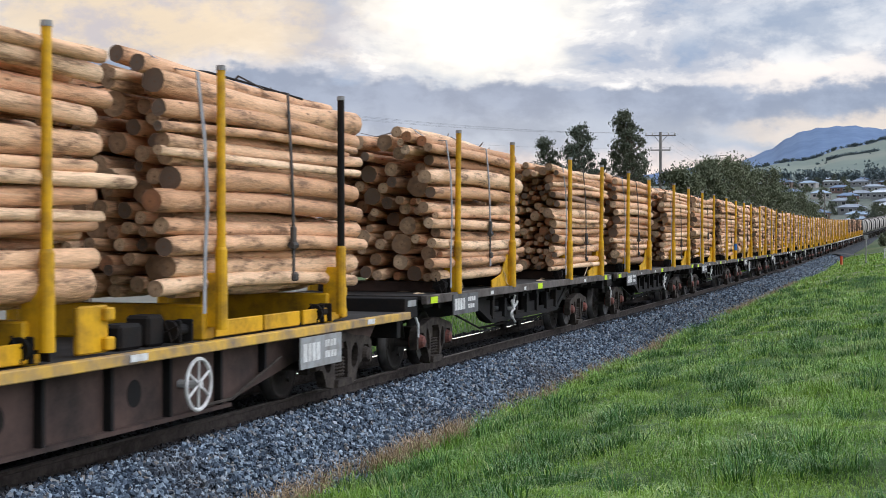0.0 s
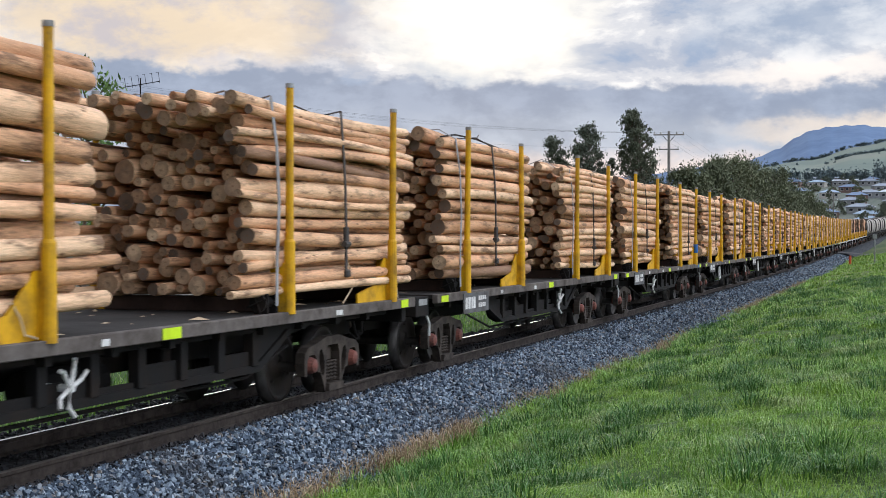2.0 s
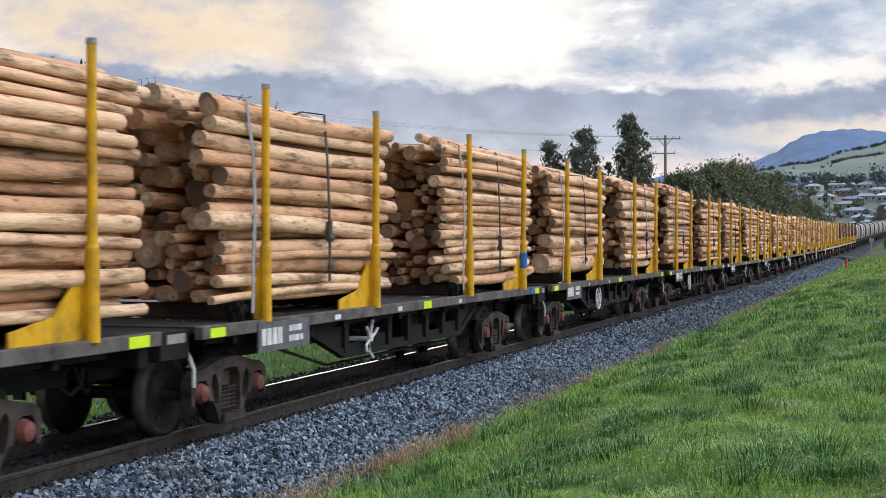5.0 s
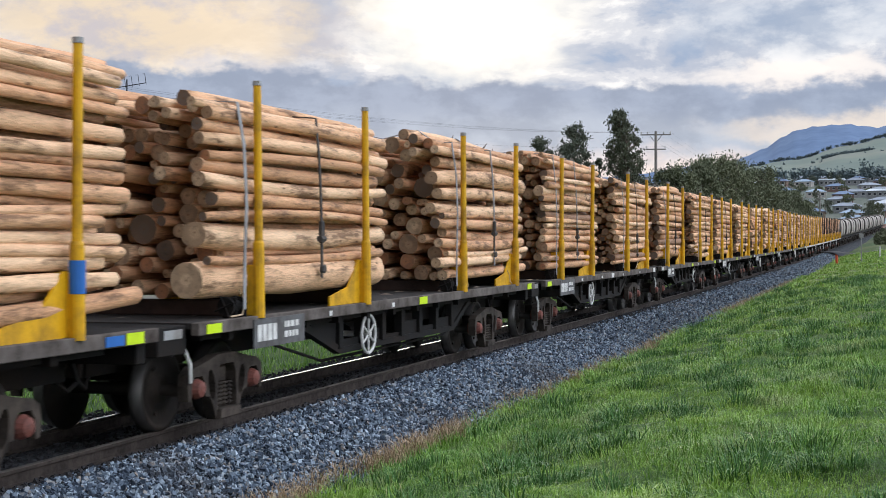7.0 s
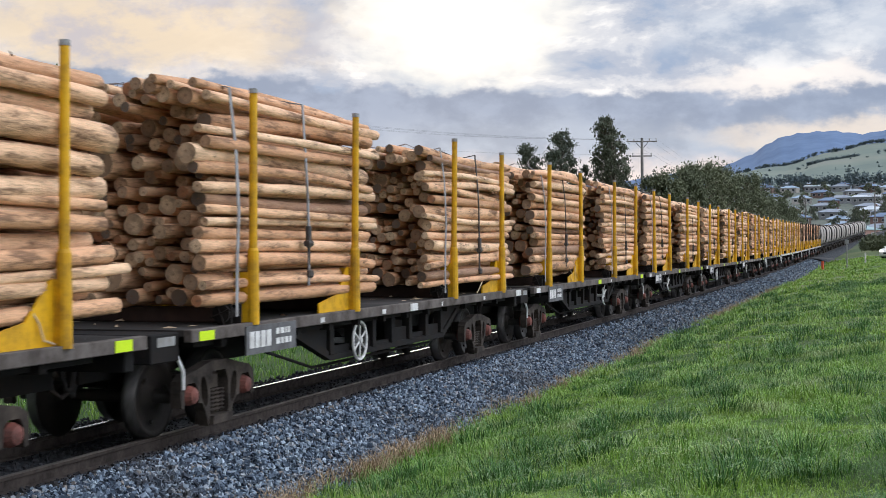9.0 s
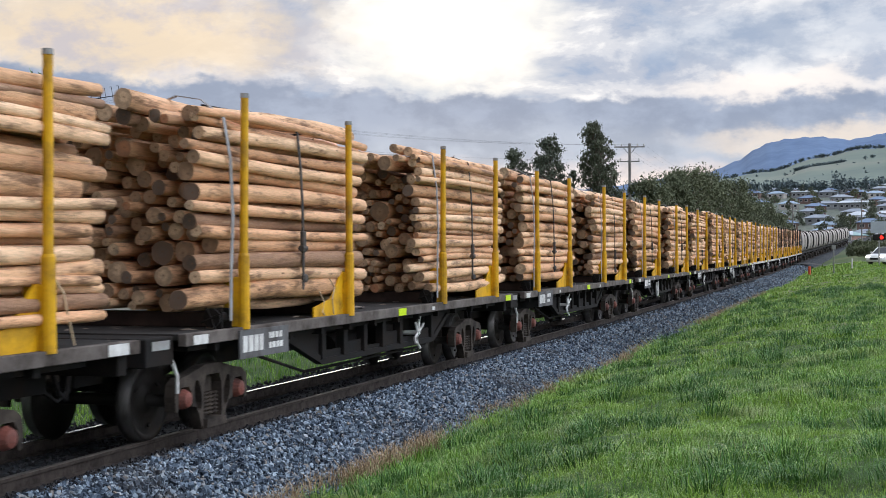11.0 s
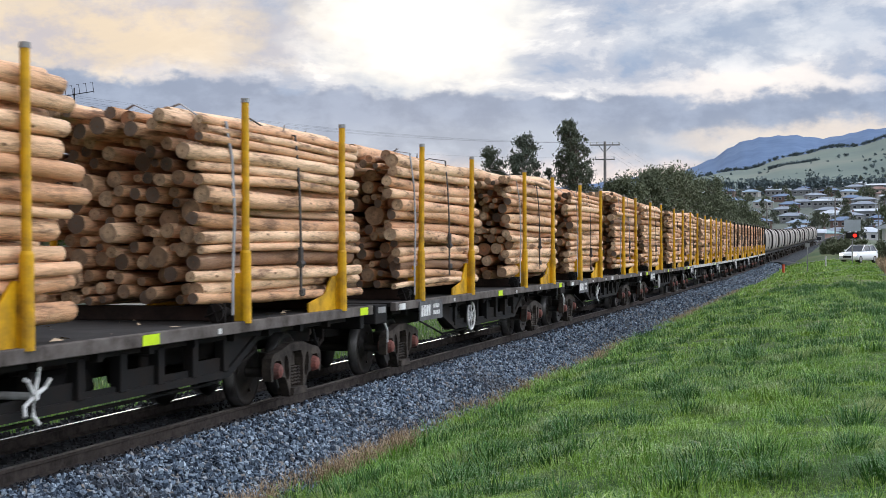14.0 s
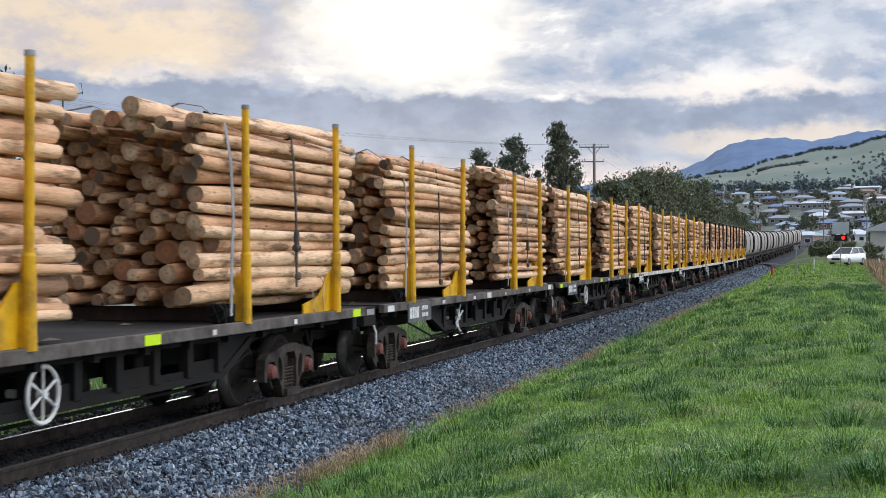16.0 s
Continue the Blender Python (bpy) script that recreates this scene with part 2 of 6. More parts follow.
def build_soil(n, obj, rnd):
    a, b, c3 = n.noise(obj, 0.35, 5), n.noise(obj, 4.0, 5), n.noise(obj, 0.02, 4)
    c = n.ramp(a, [(0.30, (0.022, 0.05, 0.009)), (0.5, (0.035, 0.08, 0.014)), (0.7, (0.06, 0.10, 0.022))])
    c = n.mix(n.ramp(b, [(0.45, (0, 0, 0)), (0.75, (0.6, 0.6, 0.6))]), c, (0.05, 0.06, 0.02))
    c = n.mix(n.ramp(c3, [(0.45, (0, 0, 0)), (0.65, (0.6, 0.6, 0.6))]), c, (0.17, 0.16, 0.07))
    # rough suburban ground takes over from the green bank beyond the crossing
    split = n.tree.nodes.new("ShaderNodeSeparateXYZ")
    n.feed(split.inputs[0], obj)
    hazed_suburb = n.ramp(n.math("MULTIPLY", split.outputs[1], 0.001), [(0.17, (0, 0, 0)), (0.42, (0.85, 0.85, 0.85))])
    # these greys are paled, so the ground's colour carries haze too
    c = n.mix(hazed_suburb, c, n.ramp(a, [(0.35, (0.095, 0.112, 0.105)), (0.65, (0.16, 0.175, 0.15))]))
    return c, b, None


def build_pale_blade(n, obj, rnd):
    isle = n.tree.nodes.new("ShaderNodeNewGeometry").outputs["Random Per Island"]
    c = n.ramp(isle, [(0.0, (0.11, 0.22, 0.025)), (0.5, (0.24, 0.42, 0.045)), (0.9, (0.36, 0.52, 0.10)), (1.0, (0.50, 0.46, 0.25))])
    return n.mix(n.ramp(n.noise(obj, 0.35, 5, 0.65), [(0.52, (0, 0, 0)), (0.64, (0.8, 0.8, 0.8))]), c, (0.07, 0.20, 0.03)), None, None


def build_blade(n, obj, rnd):
    isle = n.tree.nodes.new("ShaderNodeNewGeometry").outputs["Random Per Island"]
    patch = n.noise(obj, 0.45, 5, 0.6)
    spot = n.noise(obj, 1.5, 5, 0.65)
    green = n.ramp(isle, [(0.0, (0.085, 0.19, 0.028)), (0.35, (0.13, 0.28, 0.038)), (0.62, (0.21, 0.40, 0.060)), (0.82, (0.32, 0.52, 0.11)), (0.95, (0.42, 0.54, 0.22)), (1.0, (0.48, 0.42, 0.27))])
    lush = n.mix(n.ramp(patch, [(0.42, (0, 0, 0)), (0.60, (0.6, 0.6, 0.6))]), green, (0.27, 0.42, 0.048))
    lush = n.mix(n.ramp(n.noise(obj, 0.8, 5), [(0.55, (0, 0, 0)), (0.66, (0.6, 0.6, 0.6))]), lush, (0.38, 0.41, 0.22))
    return n.mix(n.ramp(spot, [(0.50, (0, 0, 0)), (0.60, (0.55, 0.55, 0.55))]), lush, (0.060, 0.165, 0.040)), None, None


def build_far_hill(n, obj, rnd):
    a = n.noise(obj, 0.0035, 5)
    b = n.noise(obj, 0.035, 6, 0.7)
    # pasture greens greyed, with aerial haze mixed into the colour
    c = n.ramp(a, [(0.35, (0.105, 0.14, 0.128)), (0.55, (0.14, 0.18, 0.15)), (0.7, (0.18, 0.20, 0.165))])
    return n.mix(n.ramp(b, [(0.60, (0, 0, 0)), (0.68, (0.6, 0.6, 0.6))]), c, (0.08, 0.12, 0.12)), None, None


def build_leaf(tone):
    def build(n, obj, rnd):
        isle = n.tree.nodes.new("ShaderNodeNewGeometry").outputs["Random Per Island"]
        c = n.ramp(isle, [(0.0, tuple(0.7 * v for v in tone)), (0.6, tone), (1.0, tuple(min(1, 1.25 * v) for v in tone))])
        return n.mix(n.math("MULTIPLY", rnd, 0.25), c, (0.12, 0.12, 0.05)), None, None
    return build


LOG = surface("peeled_log", build_log, 0.68, 0, (0.8, 0.03))
LOG_END = surface("sawn_log_end", build_log_end, 0.85, 0, (0.25, 0.01))
FAR_LOG = surface("peeled_log_afar", lambda n, o, r: build_log(n, o, n.tree.nodes.new("ShaderNodeNewGeometry").outputs["Random Per Island"]), 0.68, 0, (0.8, 0.03))
FAR_LOG_END = surface("sawn_log_end_afar", lambda n, o, r: ((0.34, 0.225, 0.14), None, None), 0.85)
STONE = surface("ballast_stone", build_ballast, 0.8, 0, (0.3, 0.01))
BED = surface("ballast_bed", build_bed, 0.9, 0, (0.8, 0.03))
SOIL = surface("grassy_soil", build_soil, 0.95, 0, (0.6, 0.05))
BLADE = surface("grass_blade", build_blade, 0.42)
PALE_BLADE = surface("pale_grass_blade", build_pale_blade, 0.5)
FAR_HILL = surface("far_pasture", build_far_hill, 0.95)
GUM_LEAF = surface("gum_leaf", build_leaf((0.110, 0.128, 0.095)), 0.8)
BUSH_LEAF = surface("bush_leaf", build_leaf((0.135, 0.155, 0.095)), 0.85)
SHRUB_LEAF = surface("light_leaf", build_leaf((0.11, 0.20, 0.05)), 0.6)
BARK = worn("grey_bark", (0.22, 0.18, 0.15), (0.10, 0.08, 0.06), 0.5, 2.0, 0.9)
YELLOW = worn("worn_yellow_paint", (0.70, 0.385, 0.008), (0.22, 0.12, 0.02), 0.42, 3.0, 0.45)
POLE = worn("silvered_pole_timber", (0.30, 0.285, 0.27), (0.17, 0.155, 0.145), 0.5, 1.5, 0.9)
YELLOW_EDGE = worn("chipped_yellow_edge", (0.78, 0.46, 0.05), (0.22, 0.17, 0.13), 0.75, 2.6, 0.6)
BLACK_STEEL = worn("grimy_black_steel", (0.0065, 0.006, 0.006), (0.024, 0.017, 0.013), 0.40, 1.7, 0.85)
DECK_STEEL = worn("dirty_grey_deck", (0.15, 0.13, 0.118), (0.040, 0.030, 0.025), 0.60, 2.6, 0.7)
DECK_TOP = worn("dark_deck_boards", (0.040, 0.036, 0.033), (0.012, 0.010, 0.009), 0.55, 1.1, 0.95)
RUST = worn("rusty_brown_frame", (0.085, 0.052, 0.042), (0.025, 0.02, 0.018), 0.5, 1.2, 0.75)
CAST = worn("brake_dust_cast_iron", (0.070, 0.055, 0.044), (0.010, 0.008, 0.007), 0.62, 4.0, 0.75)
BEARING = worn("red_bearing_cap", (0.20, 0.065, 0.048), (0.07, 0.04, 0.035), 0.5, 5.0, 0.6)
WHEEL = worn("dark_wheel_steel", (0.025, 0.022, 0.02), (0.055, 0.042, 0.034), 0.4, 2.0, 0.55, 0.3)
NO_SHEEN = worn("dull_rail_head", (0.16, 0.14, 0.125), (0.08, 0.066, 0.056), 0.5, 1.0, 0.5, 0.6)
BRIGHT = plain("polished_steel", (0.62, 0.62, 0.62), 0.25, 1.0)
TREAD = worn("polished_tread", (0.16, 0.155, 0.15), (0.03, 0.026, 0.024), 0.5, 3.0, 0.45, 0.8)
RAIL_RUST = worn("rusty_rail", (0.056, 0.044, 0.037), (0.018, 0.014, 0.012), 0.5, 7.0, 0.85)
SLEEPER = worn("oily_sleeper", (0.05, 0.043, 0.038), (0.02, 0.018, 0.017), 0.5, 2.0, 0.9)
STRAP = worn("grey_webbing", (0.34, 0.34, 0.35), (0.18, 0.16, 0.15), 0.5, 3.0, 0.8)
DARK_STRAP = worn("dark_strap", (0.045, 0.042, 0.042), (0.11, 0.09, 0.075), 0.5, 4.0, 0.7)
PLATE = worn("dark_grey_plate", (0.13, 0.13, 0.135), (0.06, 0.055, 0.05), 0.5, 4.0, 0.7)
PALE = worn("pale_grey_plate", (0.33, 0.34, 0.34), (0.20, 0.18, 0.16), 0.5, 4.0, 0.7)
PALE_EDGE = worn("chalky_deck_edge", (0.56, 0.55, 0.52), (0.26, 0.23, 0.20), 0.45, 2.0, 0.7)
CHALK = worn("worn_white_paint", (0.74, 0.74, 0.72), (0.42, 0.40, 0.38), 0.5, 6.0, 0.6)
LIME = worn("lime_reflector", (0.62, 0.85, 0.02), (0.50, 0.66, 0.02), 0.3, 3.0, 0.35)
SPLINTER = plain("torn_bark_fibre", (0.55, 0.42, 0.28), 0.8)
BLUE_TAPE = plain("blue_tape", (0.03, 0.14, 0.45), 0.5)
ORANGE = plain("orange_brown_post", (0.62, 0.10, 0.04), 0.6)
HOPPER = worn("weathered_grey_hopper", (0.36, 0.335, 0.30), (0.22, 0.195, 0.17), 0.5, 0.6, 0.6)


# ---- helpers for meshes
def part(name, bm, material, parent=None, label="", smooth=False):
    """Links a bmesh as one mesh object, under a thing or a part."""
    data = bpy.data.meshes.new(name)
    bm.normal_update()
    bm.to_mesh(data)
    bm.free()
    for m in (material if isinstance(material, (list, tuple)) else [material]):
        data.materials.append(m)
    if smooth:
        data.polygons.foreach_set("use_smooth", [True] * len(data.polygons))
    ob = new(name, data)
    if parent is not None:
        ob.parent = parent
    return tagged(ob, label)


def again(ob, m, parent=None):
    """One more object on the mesh of ob."""
    o = new(ob.name.split(".")[0], ob.data)
    o.parent = parent or ob.parent
    o.matrix_basis = m
    if "label" in ob:
        o["label"] = ob["label"]
    return o


def block(bm, x0, x1, y0, y1, z0, z1, bevel=0.0):
    r = bmesh.ops.create_cube(bm, size=1)["verts"]
    for v in r:
        v.co = Vector((x0 + (v.co.x + 0.5) * (x1 - x0), y0 + (v.co.y + 0.5) * (y1 - y0), z0 + (v.co.z + 0.5) * (z1 - z0)))
    if bevel:
        edges = list({e for v in r for e in v.link_edges})
        bmesh.ops.bevel(bm, geom=edges, offset=bevel, segments=1, affect="EDGES")
    return bm


def plate(bm, outline, x0, x1):
    """A plate across x, with its outline in (y, z)."""
    a = [bm.verts.new((x0, y, z)) for y, z in outline]
    b = [bm.verts.new((x1, y, z)) for y, z in outline]
    k = len(outline)
    for i in range(k):
        bm.faces.new((a[i], a[(i + 1) % k], b[(i + 1) % k], b[i]))
    bm.faces.new(a[::-1]), bm.faces.new(b)
    bmesh.ops.recalc_face_normals(bm, faces=bm.faces[:])
    return bm


def tube(bm, p, q, r0, r1=None, n=10, caps=True):
    p, q = Vector(p), Vector(q)
    r1 = r0 if r1 is None else r1
    turn = (q - p).to_track_quat("Z", "Y").to_matrix()
    rings = []
    for c, r in ((p, r0), (q, r1)):
        rings.append([bm.verts.new(c + turn @ Vector((r * math.cos(i * math.tau / n), r * math.sin(i * math.tau / n), 0))) for i in range(n)])
    for i in range(n):
        bm.faces.new((rings[0][i], rings[0][(i + 1) % n], rings[1][(i + 1) % n], rings[1][i]))
    if caps:
        bm.faces.new(rings[0][::-1]), bm.faces.new(rings[1])
    return bm


def path_tube(bm, pts, r, n=6):
    """One unbroken tube along a line of points."""
    pts = [Vector(p) for p in pts]
    rings = []
    for i, p in enumerate(pts):
        way = (pts[min(i + 1, len(pts) - 1)] - pts[max(i - 1, 0)]).normalized()
        turn = way.to_track_quat("Z", "X" if abs(way.x) < 0.9 else "Y").to_matrix()
        rings.append([bm.verts.new(p + turn @ Vector((r * math.cos(j * math.tau / n), r * math.sin(j * math.tau / n), 0))) for j in range(n)])
    for a, b in zip(rings, rings[1:]):
        for j in range(n):
            bm.faces.new((a[j], a[(j + 1) % n], b[(j + 1) % n], b[j]))
    bm.faces.new(rings[0][::-1]), bm.faces.new(rings[-1])
    return bm


def lathe(bm, profile, n=28, center=(0, 0, 0)):
    """Turned round the x axis; profile in (x, radius)."""
    c = Vector(center)
    rings = [[bm.verts.new(c + Vector((x, r * math.cos(i * math.tau / n), r * math.sin(i * math.tau / n)))) for i in range(n)] for x, r in profile]
    for a, b in zip(rings, rings[1:]):
        for i in range(n):
            bm.faces.new((a[i], a[(i + 1) % n], b[(i + 1) % n], b[i]))
    bm.faces.new(rings[0][::-1]), bm.faces.new(rings[-1])
    bmesh.ops.recalc_face_normals(bm, faces=bm.faces[:])
    return bm


def soup(name, verts, faces, materials, smooth=False, kinds=None):
    """One object straight from arrays of points and of equal-sided faces."""
    data = bpy.data.meshes.new(name)
    verts, faces = np.asarray(verts, dtype=np.float32), np.asarray(faces, dtype=np.int32)
    k = faces.shape[1]
    data.vertices.add(len(verts)), data.loops.add(faces.size), data.polygons.add(len(faces))
    data.vertices.foreach_set("co", verts.ravel())
    data.loops.foreach_set("vertex_index", faces.ravel())
    data.polygons.foreach_set("loop_start", np.arange(0, faces.size, k, dtype=np.int32))
    data.polygons.foreach_set("use_smooth", np.full(len(faces), smooth))
    if kinds is not None:
        data.polygons.foreach_set("material_index", np.asarray(kinds, dtype=np.int32))
    data.update(calc_edges=True)
    for m in materials:
        data.materials.append(m)
    return new(name, data)


def grid_sheet(name, X, Y, Z, material, smooth=True):
    r, c = X.shape
    idx = np.arange(r * c).reshape(r, c)
    faces = np.stack([idx[:-1, :-1], idx[:-1, 1:], idx[1:, 1:], idx[1:, :-1]], -1).reshape(-1, 4)
    return soup(name, np.stack([X, Y, Z], -1).reshape(-1, 3), faces, [material], smooth)


# ---- the line of the railway: straight, then a slow bend to the right and a slow rise
def line_x(y):
    return np.maximum(0, np.asarray(y, float) - 130.0) ** 2 / (2 * 3800.0)


def line_z(y):
    y = np.asarray(y, float)
    return 5.0e-5 * np.maximum(0, np.minimum(y, 300.0) - 50.0) ** 2 + 0.025 * np.maximum(0, y - 300.0)


def ground_z(x, y):
    """Height of the ground: a drain beside the ballast, a grassy bank where the camera stands, a town on a rise."""
    x, y = np.asarray(x, float), np.asarray(y, float)
    d = x - line_x(np.minimum(y, 600))
    right = np.interp(d, [-1.5, 1.5, 2.5, 3.4, 5.5, 8.0, 12.0, 30.0, 200.0], [-0.60, -0.60, -0.56, -0.36, 0.0, 0.24, 0.10, -0.4, 0.0])
    left = np.interp(-d, [1.5, 2.6, 4.0, 40.0, 400.0], [-0.60, -0.56, -0.50, -0.3, 3.0])
    z = np.where(d > 0, right, left) + line_z(np.minimum(y, 300)) * np.exp(-(np.abs(d) / 25.0) ** 2)
    lump = np.sin(x * 3.9 + 1.3 * np.sin(y * 1.9)) * np.sin(y * 3.1 + 1.1 * np.sin(x * 2.7)) + 0.3 * np.sin(x * 5.7 - y * 2.3) * np.sin(y * 5.1 + x * 3.3)
    z = z + 0.06 * lump * np.clip((d - 2.6) / 1.0, 0, 1) * np.exp(-np.maximum(0, y) / 60.0)
    z = z + 0.05 * np.sin(x * 1.7 + y * 0.31) * np.sin(y * 0.83 - x * 0.6) * np.clip((np.abs(d) - 2.6) / 2, 0, 1)
    return z + 0.006 * np.maximum(0, np.minimum(y, 480.0) - 220.0) + 0.085 * np.maximum(0, np.minimum(y, 900.0) - 480.0)


ys = np.concatenate([np.arange(-60, 0, 6), np.arange(0, 60, 0.25), np.arange(60, 200, 4), np.arange(200, 1000, 40), [1000, 1500, 2500, 4800]])
dx = np.concatenate([-np.geomspace(4600, 8, 22), np.concatenate([np.arange(-6, 2, 0.4), np.arange(2, 10, 0.16), np.arange(10, 14, 0.4)]), np.geomspace(14.5, 4600, 22)])
GX, GY = np.meshgrid(dx, ys)
GX = GX + line_x(np.minimum(GY, 600))
ground = grid_sheet("ground", GX, GY, ground_z(GX, GY), SOIL)
tagged(ground, "grassy earth running beside the railway to the far town", "ground", kind="structure")

# ballast bed: a raised prism of crushed stone under the track
by = np.concatenate([np.arange(-40, 130, 3.0), np.arange(130, 420, 8.0)])
prof = np.array([(-2.55, -0.60), (-1.55, -0.20), (-1.0, -0.15), (-0.66, -0.165), (-0.45, -0.185), (0.45, -0.185), (0.66, -0.165), (1.0, -0.15), (1.55, -0.20), (2.5, -0.60)])
BX = prof[None, :, 0] + line_x(by)[:, None]
BY = np.repeat(by[:, None], len(prof), 1)
BZ = prof[None, :, 1] + line_z(by)[:, None] + 0.015
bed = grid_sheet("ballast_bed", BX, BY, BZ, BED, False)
tagged(bed, "bed of crushed blue-grey stone under the track, darkened as shaded gaps", "ballast", kind="structure")


def rail(side):
    """A flat-bottomed rail following the line."""
    y = np.concatenate([np.arange(-40, 130, 10.0), np.arange(130, 421, 6.0)])
    sec = [(-0.055, -0.155), (-0.055, -0.143), (-0.010, -0.125), (-0.010, -0.045), (-0.034, -0.035), (-0.034, -0.006), (-0.026, 0.0),
           (0.026, 0.0), (0.034, -0.006), (0.034, -0.035), (0.010, -0.045), (0.010, -0.125), (0.055, -0.143), (0.055, -0.155)]
    k = len(sec)
    v, fc, kinds = [], [], []
    for i, yy in enumerate(y):
        for a, b in sec:
            v.append((side * 0.567 + a + float(line_x(yy)), yy, b + float(line_z(yy))))
        if i:
            for j in range(k):
                j2 = (j + 1) % k
                fc.append(((i - 1) * k + j, (i - 1) * k + j2, i * k + j2, i * k + j))
                kinds.append(1 if j in (5, 6, 7) else 0)
    # near head has a darker steel in place of its missing sky reflection
    ob = soup("rail", v, fc, [RAIL_RUST, NO_SHEEN if side > 0 else BRIGHT], False, kinds)
    ob.parent = track
    return ob


track = tagged(new("railway_track"), "narrow-gauge railway track with rusty rails on ballast", "railway track", kind="structure")
rail(1), rail(-1)
bm = bmesh.new()
block(bm, -1.05, 1.05, -0.11, 0.11, -0.30, -0.172, 0.012)
sleeper = part("sleeper", bm, SLEEPER, track)
sleeper.matrix_basis = pose(0, 4.0, 0)
bm = bmesh.new()
for i in range(1, 240):
    y = 4.0 + i * 0.68
    if i > 90:
        block(bm, float(line_x(y)) - 1.05, float(line_x(y)) + 1.05, y - 0.11, y + 0.11, float(line_z(y)) - 0.30, float(line_z(y)) - 0.172)
        continue
    again(sleeper, pose(float(line_x(y)), y, float(line_z(y)), 0, 0, random.uniform(-1, 1)))
tagged(part("far_sleepers", bm, SLEEPER, track), kind="stuff")


# ---- the train
PITCH = 14.25
RUN = [(0.0, -20.59), (1.0, -13.45), (2.5, -2.74), (4.0, 7.93), (6.5, 25.50), (7.0, 29.05), (8.0, 36.14), (9.0, 43.22), (11.5, 60.96), (12.5, 68.03), (13.5, 75.14), (14.5, 82.25), (16.0, 93.03)]


def travelled(t):
    return float(np.interp(t, [r[0] for r in RUN], [r[1] for r in RUN]))


def on_line(y, reach=5.0):
    """The pose of a vehicle whose datum is at y along the line."""
    a, b = y, y + 2 * reach
    xa, xb, za, zb = float(line_x(a)), float(line_x(b)), float(line_z(a)), float(line_z(b))
    way = Vector((xb - xa, b - a, zb - za)).normalized()
    right = way.cross(Vector((0, 0, 1))).normalized()
    m = Matrix((right, way, right.cross(way))).transposed().to_4x4()
    return Matrix.Translation((xa, a, za)) @ m


MOVERS = []   # thing, place along the train
SPINNERS = []   # wheelset, its pose on its wagon, radius


def spring_stack(bm, x, y, z0, z1):
    n, k = 12, 24
    rings = []
    for i in range(k + 1):
        ra, z = 0.034 + (0.020 if (i // 2) % 2 else 0.0), z0 + (z1 - z0) * i / k
        rings.append([bm.verts.new((x + ra * math.cos(j * math.tau / n), y + ra * math.sin(j * math.tau / n), z)) for j in range(n)])
    for a, b in zip(rings, rings[1:]):
        for j in range(n):
            bm.faces.new((a[j], a[(j + 1) % n], b[(j + 1) % n], b[j]))
    return bm


def side_frame(bm, x, half):
    """A cast bogie side frame across x: a rounded arch over the axles with oval windows and an opening for the springs."""
    h, t = half, 0.06
    right = [(0.20, 0.76), (0.36, 0.725), (h - 0.10, 0.69), (h + 0.10, 0.66), (h + 0.20, 0.60), (h + 0.225, 0.48), (h + 0.21, 0.33), (h + 0.15, 0.32), (h + 0.135, 0.50), (h + 0.08, 0.565),
             (h - 0.08, 0.565), (h - 0.135, 0.50), (h - 0.15, 0.35), (h - 0.24, 0.34), (h - 0.31, 0.25), (h - 0.36, 0.13), (0.24, 0.085)]
    loops = [right + [(-y, z) for y, z in right[::-1]]]
    loops.append([(-0.20, 0.19), (0.20, 0.19), (0.215, 0.24), (0.205, 0.55), (0.15, 0.65), (-0.15, 0.65), (-0.205, 0.55), (-0.215, 0.24)])
    for s in (-1, 1):
        wide = min(0.115, (h - 0.39) / 2 - 0.045)
        loops.append([(s * ((h + 0.05) / 2 + wide * math.cos(k * math.tau / 12) + 0.03 * math.sin(k * math.tau / 12)), 0.455 + 0.165 * math.sin(k * math.tau / 12)) for k in range(12)])
    edges = []
    for lp in loops:
        vs = [bm.verts.new((x - t, y, z)) for y, z in lp]
        edges += [bm.edges.new((vs[i], vs[(i + 1) % len(vs)])) for i in range(len(vs))]
    bmesh.ops.triangle_fill(bm, use_beauty=True, use_dissolve=False, edges=edges)
    out = bmesh.ops.extrude_face_region(bm, geom=bm.faces[:])
    for v in [g for g in out["geom"] if isinstance(g, bmesh.types.BMVert)]:
        v.co.x += 2 * t
    plate(bm, [(-0.24, 0.10), (0.24, 0.10), (0.22, 0.19), (-0.22, 0.19)], x - 0.11, x + 0.11)
    bmesh.ops.recalc_face_normals(bm, faces=bm.faces[:])
    return bm


